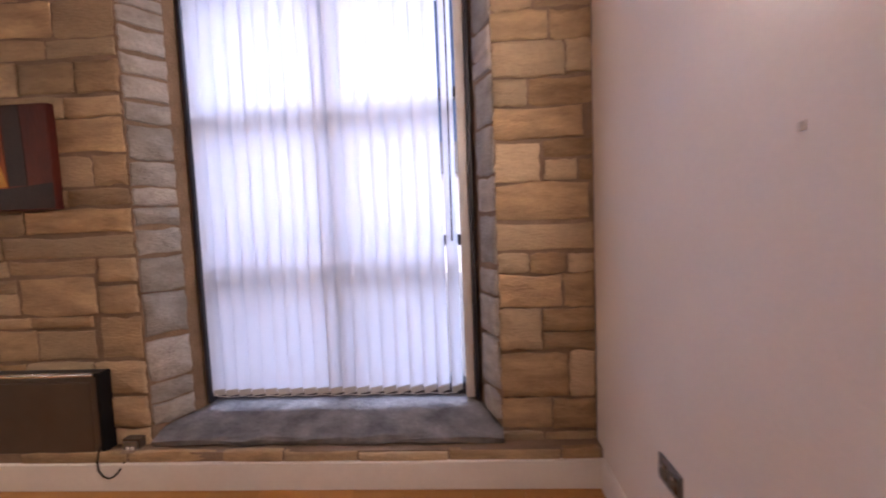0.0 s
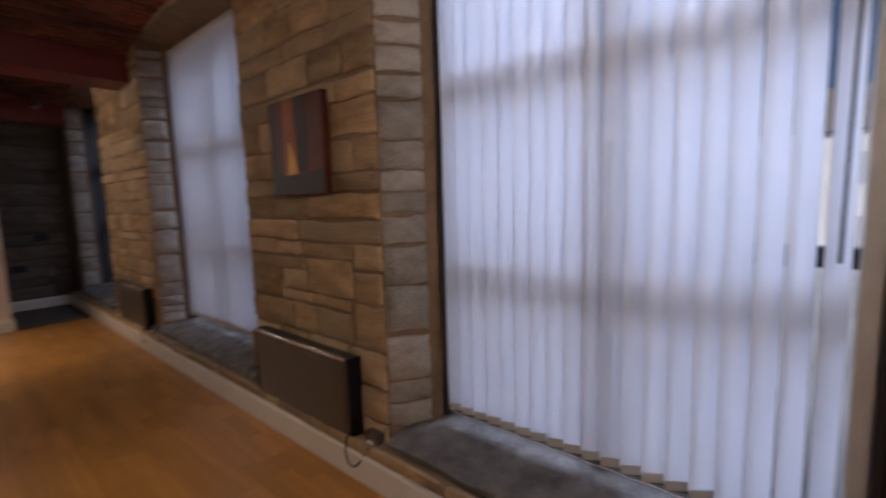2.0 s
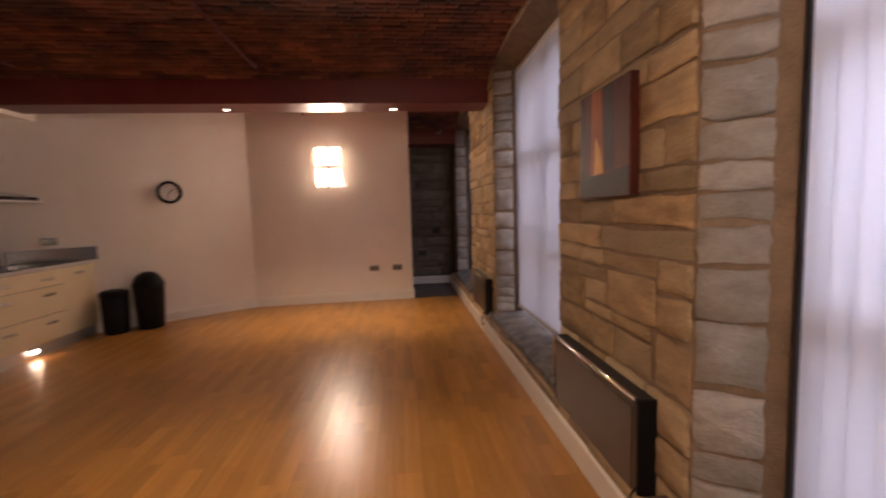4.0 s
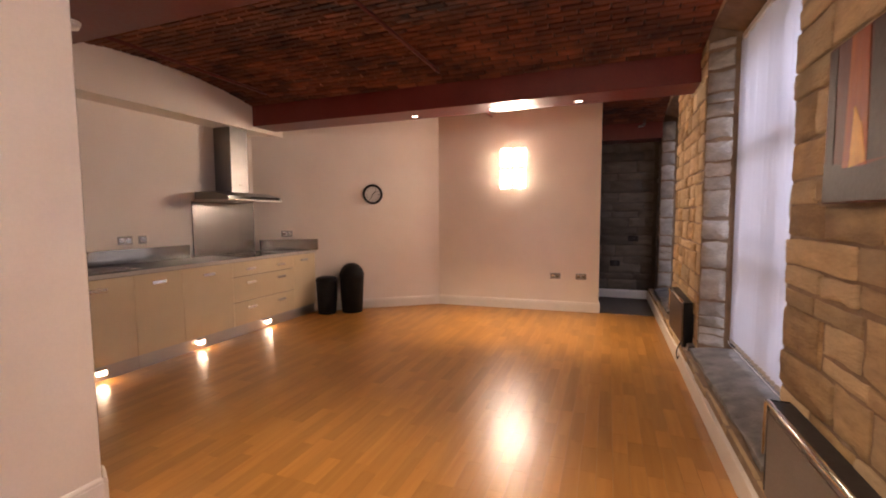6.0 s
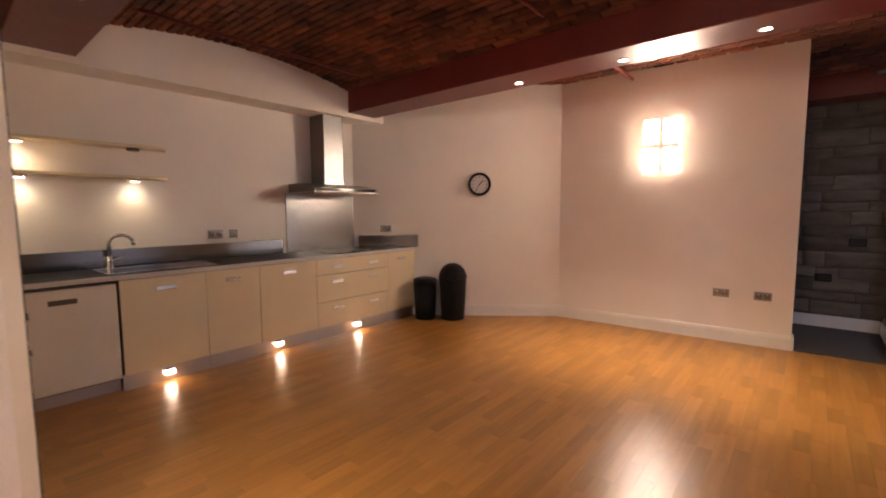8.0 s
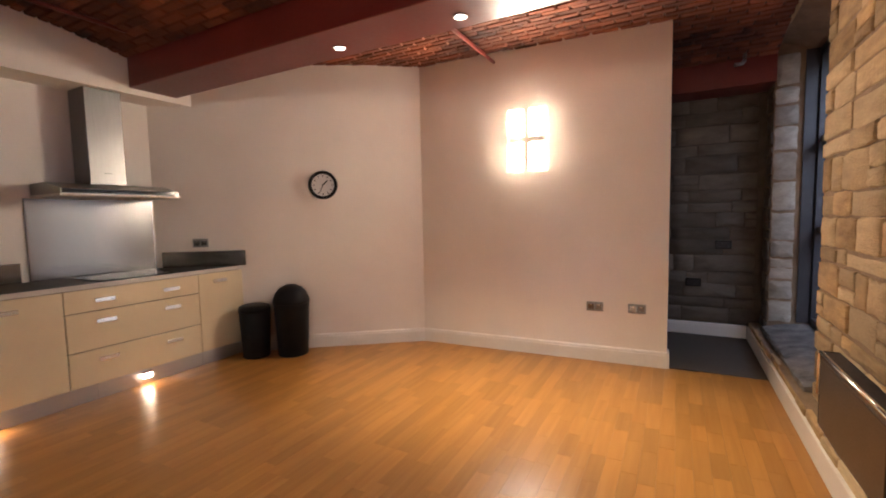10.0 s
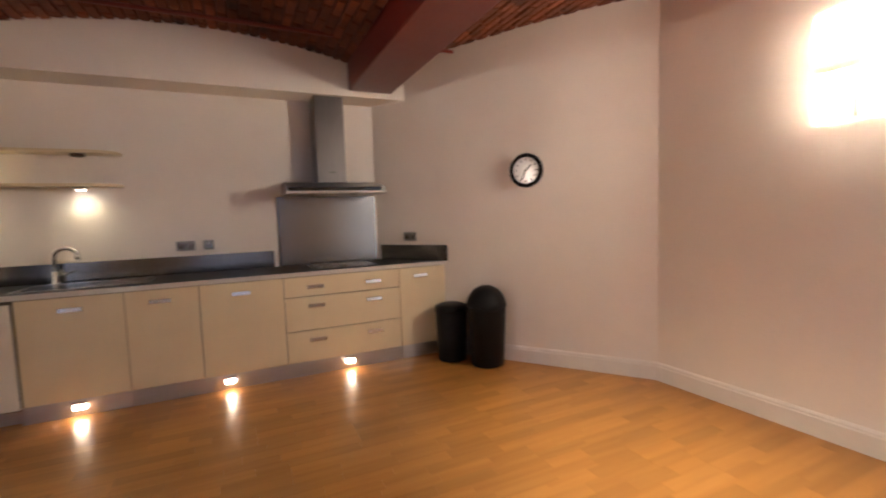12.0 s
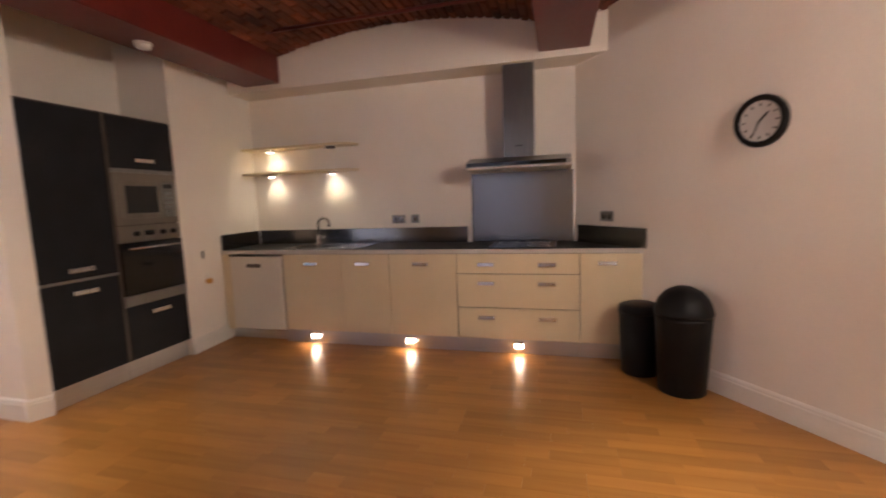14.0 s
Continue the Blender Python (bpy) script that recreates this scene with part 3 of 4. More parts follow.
patch([(-0.25, 0.005), (0.25, 0.005), (0.25, 0.13), (-0.02, 0.105), (-0.25, 0.14)], -0.0467, UMBER, "dark_foreground")
patch([(0.02, 0.12), (0.12, 0.12), (0.11, 0.51), (0.02, 0.51)], -0.0470, UMBER, "dark_column")
patch([(-0.235, 0.135), (-0.185, 0.128), (-0.19, 0.505), (-0.24, 0.505)], -0.0470, UMBER, "dark_streak")
patch([(-0.12, 0.11), (0.018, 0.11), (0.0, 0.51), (-0.10, 0.51)], -0.0473, ORANGE, "orange_band")
patch([(-0.075, 0.108), (0.015, 0.118), (-0.015, 0.23), (-0.06, 0.29)], -0.0490, GOLD, "golden_light")

# ---- panel heaters ----


def heater(x0, x1, label):
    t = thing("panel_heater", pose((x0 + x1) / 2, 3.06, 0.15), label, "heater", "panel heaters")
    w = (x1 - x0) / 2
    part("casing", box(-w, w, -0.095, -0.015, 0.0, 0.43, 0.012), HEATER, t)
    part("front_panel", box(-w + 0.02, w - 0.03, -0.101, -0.094, 0.015, 0.40, 0.003), HEATER, t)
    part("top_grille", box(-w, w, -0.088, -0.012, 0.4301, 0.440, 0.003), DARK_FRAME, t)
    part("top_trim", pipe([(-w - 0.008, -0.098, 0.20), (-w - 0.008, -0.098, 0.425), (-w + 0.006, -0.098, 0.438), (w, -0.098, 0.438)], 0.011, 12), CHROME, t, "bright rounded metal top edge")
    part("end_cap", box(w, w + 0.018, -0.097, -0.014, -0.004, 0.442, 0.005), BLACK, t)
    part("end_cap", box(-w - 0.012, -w, -0.097, -0.014, -0.004, 0.442, 0.005), BLACK, t)
    for s in (-0.6, 0.6):
        part("bracket", box(s * w - 0.02, s * w + 0.02, -0.016, 0.005, 0.06, 0.36), BLACK, t)
    return t


heater(-2.27, -1.335, "brown metal panel heater with a bright top edge under the painting")
heater(-5.40, -4.50, "brown metal panel heater on the stone pier between windows")


def fused_switch(x, label):
    t = thing("fused_switch", pose(x, 3.045, 0.186), label, "switch", "heater switches")
    part("back_box", box(-0.045, 0.045, -0.05, 0.0, -0.04, 0.05, 0.004), HEATER, t)
    part("face_plate", box(-0.04, 0.04, -0.056, -0.049, -0.035, 0.04, 0.002), STEEL, t)
    for s in (-1, 1):
        part("rocker", box(s * 0.012 - 0.008, s * 0.012 + 0.008, -0.062, -0.055, -0.014, 0.014, 0.002), WHITE, t)
    slack = [(0.0, -0.05, -0.03), (-0.004, -0.10, -0.048), (-0.016, -0.121, -0.078), (-0.038, -0.124, -0.102), (-0.068, -0.125, -0.112), (-0.097, -0.124, -0.101),
             (-0.118, -0.122, -0.072), (-0.128, -0.115, -0.032), (-0.130, -0.10, 0.005), (-0.130, -0.08, 0.03)]
    part("cord", pipe(slack, 0.0045, 8), BLACK, t)


fused_switch(-1.205, "steel fused switch with a looped black cord")
fused_switch(-4.41, "steel fused switch beside the second heater")

# ---- kitchen ----
FRONT = -1.68


def handle(parent, x, z, w=0.14, mat=CHROME):
    part("handle", joined(box(-w / 2, w / 2, -0.026, -0.018, -0.016, 0.016, 0.003, pose(x, 0, z, -5)),
                          box(-w / 2 + 0.004, -w / 2 + 0.014, -0.022, 0.0, -0.008, 0.008, 0, pose(x, 0, z)),
                          box(w / 2 - 0.014, w / 2 - 0.004, -0.022, 0.0, -0.008, 0.008, 0, pose(x, 0, z))), mat, parent, "chrome bar handle")


def unit(xa, xb, fronts, label, mat=CREAM, top=0.868):
    """A base unit seen from the front; local x runs to the viewer's right, fronts face local -y."""
    w = abs(xb - xa)
    t = thing("base_cabinet", pose(xa, FRONT, 0.125, 0, 0, 180), label, "kitchen cabinet", "kitchen base units")
    part("body", box(0.002, w - 0.002, 0.021, 0.60, 0.0, top - 0.125), CARCASS, t)
    for z0, z1, hx, hz, name in fronts:
        f = part(name, box(0.0012, w - 0.0012, 0.0, 0.020, z0 - 0.125, z1 - 0.125, 0.002), mat, t)
        for x in hx:
            handle(f, x * w, hz - 0.125)
    return t


unit(-2.125, -2.742, [(0.125, 0.862, (0.5,), 0.772, "door")], "cream laminate base cabinet under the sink")
unit(-2.745, -3.222, [(0.125, 0.862, (0.47,), 0.774, "door")], "cream laminate narrow base cabinet with one door")
unit(-3.225, -3.846, [(0.125, 0.862, (0.48,), 0.774, "door")], "cream laminate base cabinet with one door")
unit(-3.85, -4.87, [(0.695, 0.862, (0.25, 0.75), 0.772, "drawer_front"), (0.399, 0.687, (0.25, 0.75), 0.61, "drawer_front"), (0.125, 0.391, (0.25, 0.75), 0.312, "drawer_front")],
     "wide cream drawer unit with three drawers under the hob")
unit(-4.874, -5.362, [(0.125, 0.862, (0.42,), 0.785, "door")], "cream laminate end cabinet by the angled wall")
dw = thing("dishwasher", pose(-1.515, FRONT, 0.10, 0, 0, 180), "white dishwasher with a grey recessed grip", "dishwasher")
part("body", box(0.006, 0.592, 0.025, 0.58, 0.0, 0.752), CARCASS, dw)
part("door", box(0.005, 0.592, -0.006, 0.024, 0.012, 0.742, 0.006), APPLIANCE, dw)
part("grip", box(0.20, 0.36, -0.009, -0.004, 0.635, 0.672, 0.002), HEATER, dw)
part("foot", box(0.54, 0.575, 0.10, 0.13, -0.10, 0.001), BLACK, dw)
part("foot", box(0.02, 0.05, 0.10, 0.13, -0.10, 0.001), BLACK, dw)

pl = thing("plinth", pose(-3.3, -1.688, 0.0, 0, 0, 180), "brushed steel plinth under the base units", "plinth")
part("recessed_board", box(-1.85, -1.190, 0.055, 0.071, 0.001, 0.098, 0.001), ALUMINIUM, pl)
for xa, xb in ((-1.188, -0.55), (-0.548, 0.72), (0.722, 1.57), (1.572, 2.02)):
    part("board", box(xa, xb, 0.0, 0.016, 0.001, 0.123, 0.001), ALUMINIUM, pl)
for x in (-2.43, -3.40, -4.375):
    t = thing("plinth_light", pose(x, -1.689, 0.074, 0, 0, 180), "small square steel plinth light, lit", "plinth light", "plinth lights")
    part("housing", box(-0.038, 0.038, -0.02, -0.001, 0.012, 0.036, 0.003), CHROME, t)
    part("lens", box(-0.034, 0.034, -0.024, -0.004, -0.022, 0.0115, 0.003), PLINTH_GLOW, t)
    lamp("plinth_lamp", "SPOT", look((x, -1.655, 0.075), (x, -1.40, -0.02)), PLINTH, (1.0, 0.66, 0.34), 0.02, spot=140, blend=0.8)

wt = thing("worktop", pose(-3.4, -1.68, 0.868), "black worktop with a pale square front edge", "worktop")
TOPZ = 0.037
slab = prism([(-5.372 + 3.4, -0.0), (-1.43 + 3.4, 0.0), (-1.403 + 3.4, -0.637), (-4.885 + 3.4, -0.637)], 0.001, TOPZ)
part("top", slab, WORKTOP, wt)
part("front_edge", box(-1.972, 1.97, 0.0005, 0.012, 0.001, TOPZ + 0.0005, 0.002), EDGING, wt)
up_h = 0.155
ups = thing("upstand", pose(-3.4, -2.30, 0.906), "brushed steel upstand behind the worktop", "upstand")
part("back_strip", box(-0.43, 1.98, -0.018, -0.004, 0.0, up_h, 0.002), DARK_STEEL, ups)
part("return_strip", box(0.005, 0.79, -0.016, -0.002, 0.0, up_h, 0.002), DARK_STEEL, ups, m=pose(3.4, 2.30, 0) @ pose(P0[0] + DX * 2.62, P0[1] + DY * 2.62, 0, 0, 0, ANG))
part("return_strip", box(0.01, 0.635, 0.003, 0.017, 0.0, up_h, 0.002), DARK_STEEL, ups, m=pose(2.013, -0.015, 0, 0, 0, 93.7))

sp = thing("splashback", pose(-4.365, -2.32, 0.906, 0, 0, 180), "brushed steel splashback behind the hob", "splashback")
part("sheet", box(-0.475, 0.472, -0.012, -0.002, 0, 0.668, 0.002), SPLASH, sp)

part("edge_trim", box(0.472, 0.482, -0.016, -0.002, 0, 0.668, 0.002), CHROME, sp)
part("edge_trim", box(-0.485, -0.475, -0.016, -0.002, 0, 0.668, 0.002), DARK_STEEL, sp)
hood = thing("cooker_hood", pose(-4.372, -2.32, 1.585, 0, 0, 180), "brushed steel chimney cooker hood with a flat canopy", "cooker hood")
part("chimney", box(-0.137, 0.132, -0.275, -0.003, 0.10, 0.907, 0.003), STEEL, hood)
part("canopy", section([(-0.522, 0.012), (-0.522, 0.05), (-0.29, 0.105), (-0.003, 0.105), (-0.003, 0.012)], -0.44, 0.44), STEEL, hood)
part("front_strip", box(-0.43, 0.40, -0.528, -0.523, 0.016, 0.049, 0.002), SCREEN, hood, "dark glass control strip")
part("visor", box(-0.45, 0.45, -0.535, -0.02, -0.006, 0.011, 0.003), EDGING, hood)
for s in (-0.2, 0.2):
    part("lamp", turned([(0.0, -0.0085), (0.03, -0.0085), (0.034, -0.0065)], 20), CHROME, hood, m=pose(s, -0.28, 0))
part("vent_mark", box(-0.03, 0.03, -0.277, -0.274, 0.20, 0.206), BLACK, hood)
hob = thing("hob", pose(-4.40, -1.98, 0.9062, 0, 0, 180), "black ceramic hob flush in the worktop", "hob")
part("glass", box(-0.29, 0.29, -0.24, 0.25, 0, 0.006, 0.002), SCREEN, hob)
for sx in (-1, 1):
    for sy in (-1, 1):
        part("ring", turned([(0.085, 0.0061), (0.092, 0.0064), (0.092, 0.0061)], 28), HEATER, hob, m=pose(sx * 0.14, sy * 0.115, 0))
part("control_knob", box(0.20, 0.25, -0.235, -0.21, 0.006, 0.012, 0.002), STEEL, hob)

sink = thing("sink", pose(-2.47, -2.0, 0.9055, 0, 0, 180), "stainless steel inset sink with drainer", "sink")
part("rim", joined(box(-0.40, 0.42, -0.22, -0.19, 0, 0.006, 0.002), box(-0.40, 0.42, 0.19, 0.22, 0, 0.006, 0.002), box(-0.40, -0.37, -0.19, 0.19, 0, 0.006, 0.002), box(0.06, 0.09, -0.19, 0.19, 0, 0.006, 0.002), box(0.39, 0.42, -0.19, 0.19, 0, 0.006, 0.002)), CHROME, sink)
part("bowl", box(-0.368, 0.058, -0.188, 0.188, 0.0002, 0.002), DARK_STEEL, sink)
part("drainer", box(0.092, 0.388, -0.188, 0.188, 0.0002, 0.003), DARK_STEEL, sink)
for k in range(6):
    part("ridge", box(0.11, 0.37, -0.15 + 0.06 * k - 0.006, -0.15 + 0.06 * k + 0.006, 0.003, 0.006, 0.001), CHROME, sink)
tap = thing("mixer_tap", pose(-2.20, -2.24, 0.906, 0, 0, 180) @ Matrix.Diagonal((1.1, 1.1, 1.1, 1)), "chrome swan-neck mixer tap behind the sink", "tap")
part("base", turned([(0.028, 0.0), (0.028, 0.01), (0.02, 0.02), (0.018, 0.09), (0.0, 0.092)], 20), CHROME, tap)
part("spout", pipe([(0, 0, 0.08), (0, 0, 0.19)] + [(0.075 - 0.075 * math.cos(math.pi * k / 12), -0.05 * k / 12, 0.19 + 0.065 * math.sin(math.pi * k / 12)) for k in range(1, 12)] + [(0.15, -0.055, 0.175)], 0.0145, 12), CHROME, tap)
part("lever", pipe([(0.015, 0, 0.055), (0.075, -0.02, 0.075)], 0.007, 8), CHROME, tap)

# shelves with small lamps beneath
for z, on in ((1.93, (True, False)), (1.668, (True, True))):
    sh = thing("wall_shelf", pose(-1.385, -2.32, z, 0, 0, 180), "thin cream wall shelf with a rounded end", "shelf", "wall shelves")
    pts = [(0.004, -0.002), (0.004, -0.20)] + [(1.12 + 0.18 * math.sin(math.pi / 2 * k / 8), -0.02 - 0.18 * math.cos(math.pi / 2 * k / 8)) for k in range(9)] + [(1.30, -0.002)]
    part("board", prism(pts, 0, 0.022), CREAM, sh)
    for x, lit in zip((0.30, 1.03), on):
        t = thing("shelf_light", pose(-1.385 - x, -2.22, z - 0.001, 0, 0, 180), "small round under-shelf light, " + ("lit" if lit else "unlit"), "shelf light", "shelf lights")
        part("housing", turned([(0.0, 0.0), (0.048, 0.0), (0.05, -0.012), (0.044, -0.022), (0.034, -0.024)], 24), CHROME if lit else HEATER, t)
        part("lens", turned([(0.0, -0.0255), (0.034, -0.0245)], 20), SHELF_GLOW if lit else HEATER, t)
        if lit:
            lamp("shelf_lamp", "SPOT", look((-1.385 - x, -2.22, z - 0.03), (-1.385 - x, -2.26, 0.9)), SHELF, (1.0, 0.80, 0.42), 0.025, spot=130, blend=0.8)

# ---- tall units in the niche ----


def tall(ya, yb, label, name="tall_cabinet"):
    t = thing(name, pose(-1.45, ya, 0.0, 0, 0, -90), label, "kitchen cabinet", "tall kitchen units")
    w = ya - yb
    part("body", box(0.001, w - 0.001, 0.021, 0.50, 0.15, 2.075), CARCASS, t)
    part("plinth_board", box(0.001, w - 0.001, 0.045, 0.06, 0.001, 0.149), ALUMINIUM, t)
    return t, w


fr, w = tall(-0.060, -0.615, "tall black-fronted fridge freezer cabinet with steel handles", "fridge_cabinet")
d1 = part("door", box(0.003, w - 0.022, 0, 0.02, 0.872, 2.062, 0.002), NAVY, fr)
d2 = part("door", box(0.003, w - 0.022, 0, 0.02, 0.155, 0.852, 0.002), NAVY, fr)
part("trim_strip", box(0.003, w - 0.022, 0.002, 0.02, 0.853, 0.871), STEEL, fr)
part("edge_strip", box(w - 0.020, w - 0.001, -0.002, 0.02, 0.155, 2.062), HEATER, fr)
handle(d1, 0.26, 0.935, 0.17)
handle(d2, 0.27, 0.775, 0.17)
ov, w = tall(-0.617, -1.187, "tall black-fronted housing with built-in oven and microwave", "oven_housing")
d1 = part("door", box(0.003, w - 0.003, 0, 0.02, 1.665, 2.062, 0.002), NAVY, ov)
handle(d1, 0.28, 1.73, 0.17)
d2 = part("drawer_front", box(0.003, w - 0.003, 0, 0.02, 0.155, 0.582, 0.002), NAVY, ov)
handle(d2, 0.29, 0.505, 0.17)
part("trim_strip", box(0.003, w - 0.003, -0.004, 0.02, 1.636, 1.662, 0.002), STEEL, ov)
mw = thing("microwave", pose(-1.45, -0.617, 1.225, 0, 0, -90), "built-in steel microwave with dark glass door", "microwave")
part("surround", box(0.004, w - 0.004, -0.012, 0.02, 0.0, 0.408, 0.004), WARM_STEEL, mw)
part("door", box(0.05, 0.40, -0.022, -0.012, 0.05, 0.345, 0.004), WARM_STEEL, mw)
part("window", box(0.085, 0.365, -0.0245, -0.0215, 0.09, 0.305, 0.002), SCREEN, mw)
part("control_panel", box(0.41, 0.53, -0.020, -0.012, 0.05, 0.345, 0.003), DARK_STEEL, mw)
for k in range(5):
    part("button", box(0.44, 0.50, -0.023, -0.019, 0.085 + 0.038 * k, 0.105 + 0.038 * k, 0.002), STEEL, mw)
part("display", box(0.43, 0.515, -0.022, -0.019, 0.29, 0.325), SCREEN, mw)
oven = thing("oven", pose(-1.45, -0.617, 0.585, 0, 0, -90), "built-in steel oven with black glass door", "oven")
part("control_panel", box(0.004, w - 0.004, -0.012, 0.02, 0.505, 0.632, 0.003), WARM_STEEL, oven)
for x in (0.14, 0.38, 0.48):
    part("knob", turned([(0.0, 0.03), (0.017, 0.03), (0.021, 0.004), (0.021, 0.0)], 18), BLACK, oven, m=pose(x, -0.012, 0.568) @ Matrix.Rotation(radians(90), 4, "X"))
part("display", box(0.22, 0.31, -0.0145, -0.0115, 0.55, 0.59), SCREEN, oven)
part("door", box(0.004, w - 0.004, -0.016, 0.02, 0.085, 0.50, 0.003), SCREEN, oven)
part("lower_trim", box(0.004, w - 0.004, -0.014, 0.02, 0.0, 0.083, 0.003), STEEL, oven)
part("handle", pipe([(0.06, -0.014, 0.45), (0.06, -0.05, 0.455), (0.51, -0.05, 0.455), (0.51, -0.014, 0.45)], 0.008, 10), CHROME, oven)

# ---- bins ----
b1 = thing("bullet_bin", pose(-5.50, -1.165, 0) @ Matrix.Diagonal((1.09, 1.09, 1.0, 1)), "tall black plastic dome-topped bin", "bin", "bins")
part("body", turned([(0.0, 0.0), (0.128, 0.0), (0.135, 0.008), (0.158, 0.50), (0.160, 0.525), (0.152, 0.527)], 40), BLACK, b1)
part("dome_lid", turned([(0.152, 0.527), (0.164, 0.527), (0.165, 0.545), (0.158, 0.575), (0.138, 0.63), (0.102, 0.678), (0.05, 0.708), (0.0, 0.716)], 40), BLACK, b1)
b2 = thing("swing_bin", pose(-5.285, -1.448, 0) @ Matrix.Diagonal((1.12, 1.12, 1.0, 1)), "small black plastic bin with a flat lid", "bin", "bins")
part("body", turned([(0.0, 0.0), (0.108, 0.0), (0.114, 0.008), (0.132, 0.46), (0.126, 0.462)], 36), BLACK, b2)
part("lid", turned([(0.126, 0.462), (0.137, 0.462), (0.137, 0.485), (0.128, 0.512), (0.09, 0.528), (0.0, 0.532)], 36), BLACK, b2)

# ---- smoke detector ----
sd = thing("smoke_detector", pose(-1.80, -0.70, 2.543), "round white smoke detector under the red beam", "smoke detector")
part("base", turned([(0.0, 0.0), (0.06, 0.0), (0.06, -0.012), (0.052, -0.014)], 28), WHITE, sd)
part("cover", turned([(0.052, -0.014), (0.055, -0.022), (0.048, -0.038), (0.03, -0.044), (0.0, -0.045)], 28), WHITE, sd)

am = thing("air_freshener", pose(-1.440, -1.45, 0.63, 0, 0, -86), "small amber plug-in hanging on the pier", "air freshener")
part("body", box(-0.025, 0.025, -0.045, -0.001, -0.012, 0.035, 0.008), YELLOW, am)
part("stem", box(-0.008, 0.008, -0.02, -0.001, 0.036, 0.10, 0.003), WHITE, am)

hk = thing("wall_bracket", pose(-1.440, -1.42, 0.90, 0, 0, -86), "slim dark metal bracket on the cream pier", "bracket")
part("plate", box(-0.008, 0.008, -0.012, -0.001, -0.04, 0.04, 0.003), BLACK, hk)
fl = thing("filler_panel", pose(-1.40, FRONT, 0.0, 0, 0, 180), "cream filler panel beside the dishwasher", "panel")
part("board", box(0.022, 0.108, 0.004, 0.022, 0.10, 0.866, 0.002), CREAM, fl)
pp = thing("ceiling_pipe", pose(-7.40, 2.79, 2.87), "short grey pipe stub hung under the alcove vault", "pipe")
part("drop", pipe([(0, 0, 0.10), (0, 0, -0.12)], 0.014, 10), HEATER, pp)
part("elbow", pipe([(0, 0, -0.12), (0.01, -0.02, -0.15), (0.03, -0.08, -0.16)], 0.018, 10), STEEL, pp)
mk_ = thing("wall_hook", pose(EAST_X, 1.77, 1.44, 0, 0, -90), "tiny cream painted wall plug on the plaster", "wall plug")
part("plug", box(-0.007, 0.007, -0.004, 0.0, -0.009, 0.009, 0.002), PALE_FRAME, mk_)

# ---- floor strips ----


def board_mesh(seed, length=1.28, width=0.255):
    """One laminate board of three strip rows, the strips staggered, each with a fine bevelled edge."""
    rnd = random.Random(seed)
    verts, faces = [], []
    rw = width / 3
    for r in range(3):
        cuts = sorted([0.0, length] + [length * (q + 1) / 4 + (r - 1) * 0.11 + rnd.uniform(-0.05, 0.05) for q in range(3)])
        for a, b in zip(cuts, cuts[1:]):
            k = len(verts)
            y0, y1, g = r * rw, (r + 1) * rw, 0.0004
            verts += [(a, y0, -0.006), (b, y0, -0.006), (b, y1, -0.006), (a, y1, -0.006), (a + g, y0 + g, 0), (b - g, y0 + g, 0), (b - g, y1 - g, 0), (a + g, y1 - g, 0)]
            for q in ((4, 5, 6, 7), (0, 1, 5, 4), (1, 2, 6, 5), (2, 3, 7, 6), (3, 0, 4, 7)):
                faces.append(tuple(k + j for j in q))
    me = bpy.data.meshes.new("floor_board")
    me.from_pydata(verts, [], faces)
    me.materials.append(WOOD)
    return me


boards = [board_mesh(100 + k) for k in range(6)]
rnd = random.Random(8)
rows_n = int((2.93 + 2.4) / 0.255) + 1
for r in range(rows_n):
    y = -2.4 + r * 0.255
    x = -6.56 - rnd.random() * 1.2
    while x < 1.1:
        ok = True
        if y > 2.92 or x + 1.28 < -6.6 or y < -1.95:
            ok = False
        if x > -1.4 and y < -0.1:
            ok = False
        if y < P0[1] and x + 1.28 < P0[0] - 0.751 * (y - P0[1]) - 0.25:
            ok = False
        reach = 1.145 if y > -0.1 else -1.25
        if ok:
            ob = new("floor_board", boards[rnd.randrange(6)])
            ob.parent = floor
            ob.location = (x, y, 0)
            ob.scale.x = min(1.28, reach - x) / 1.28
        x += 1.28

# ---- stones ----


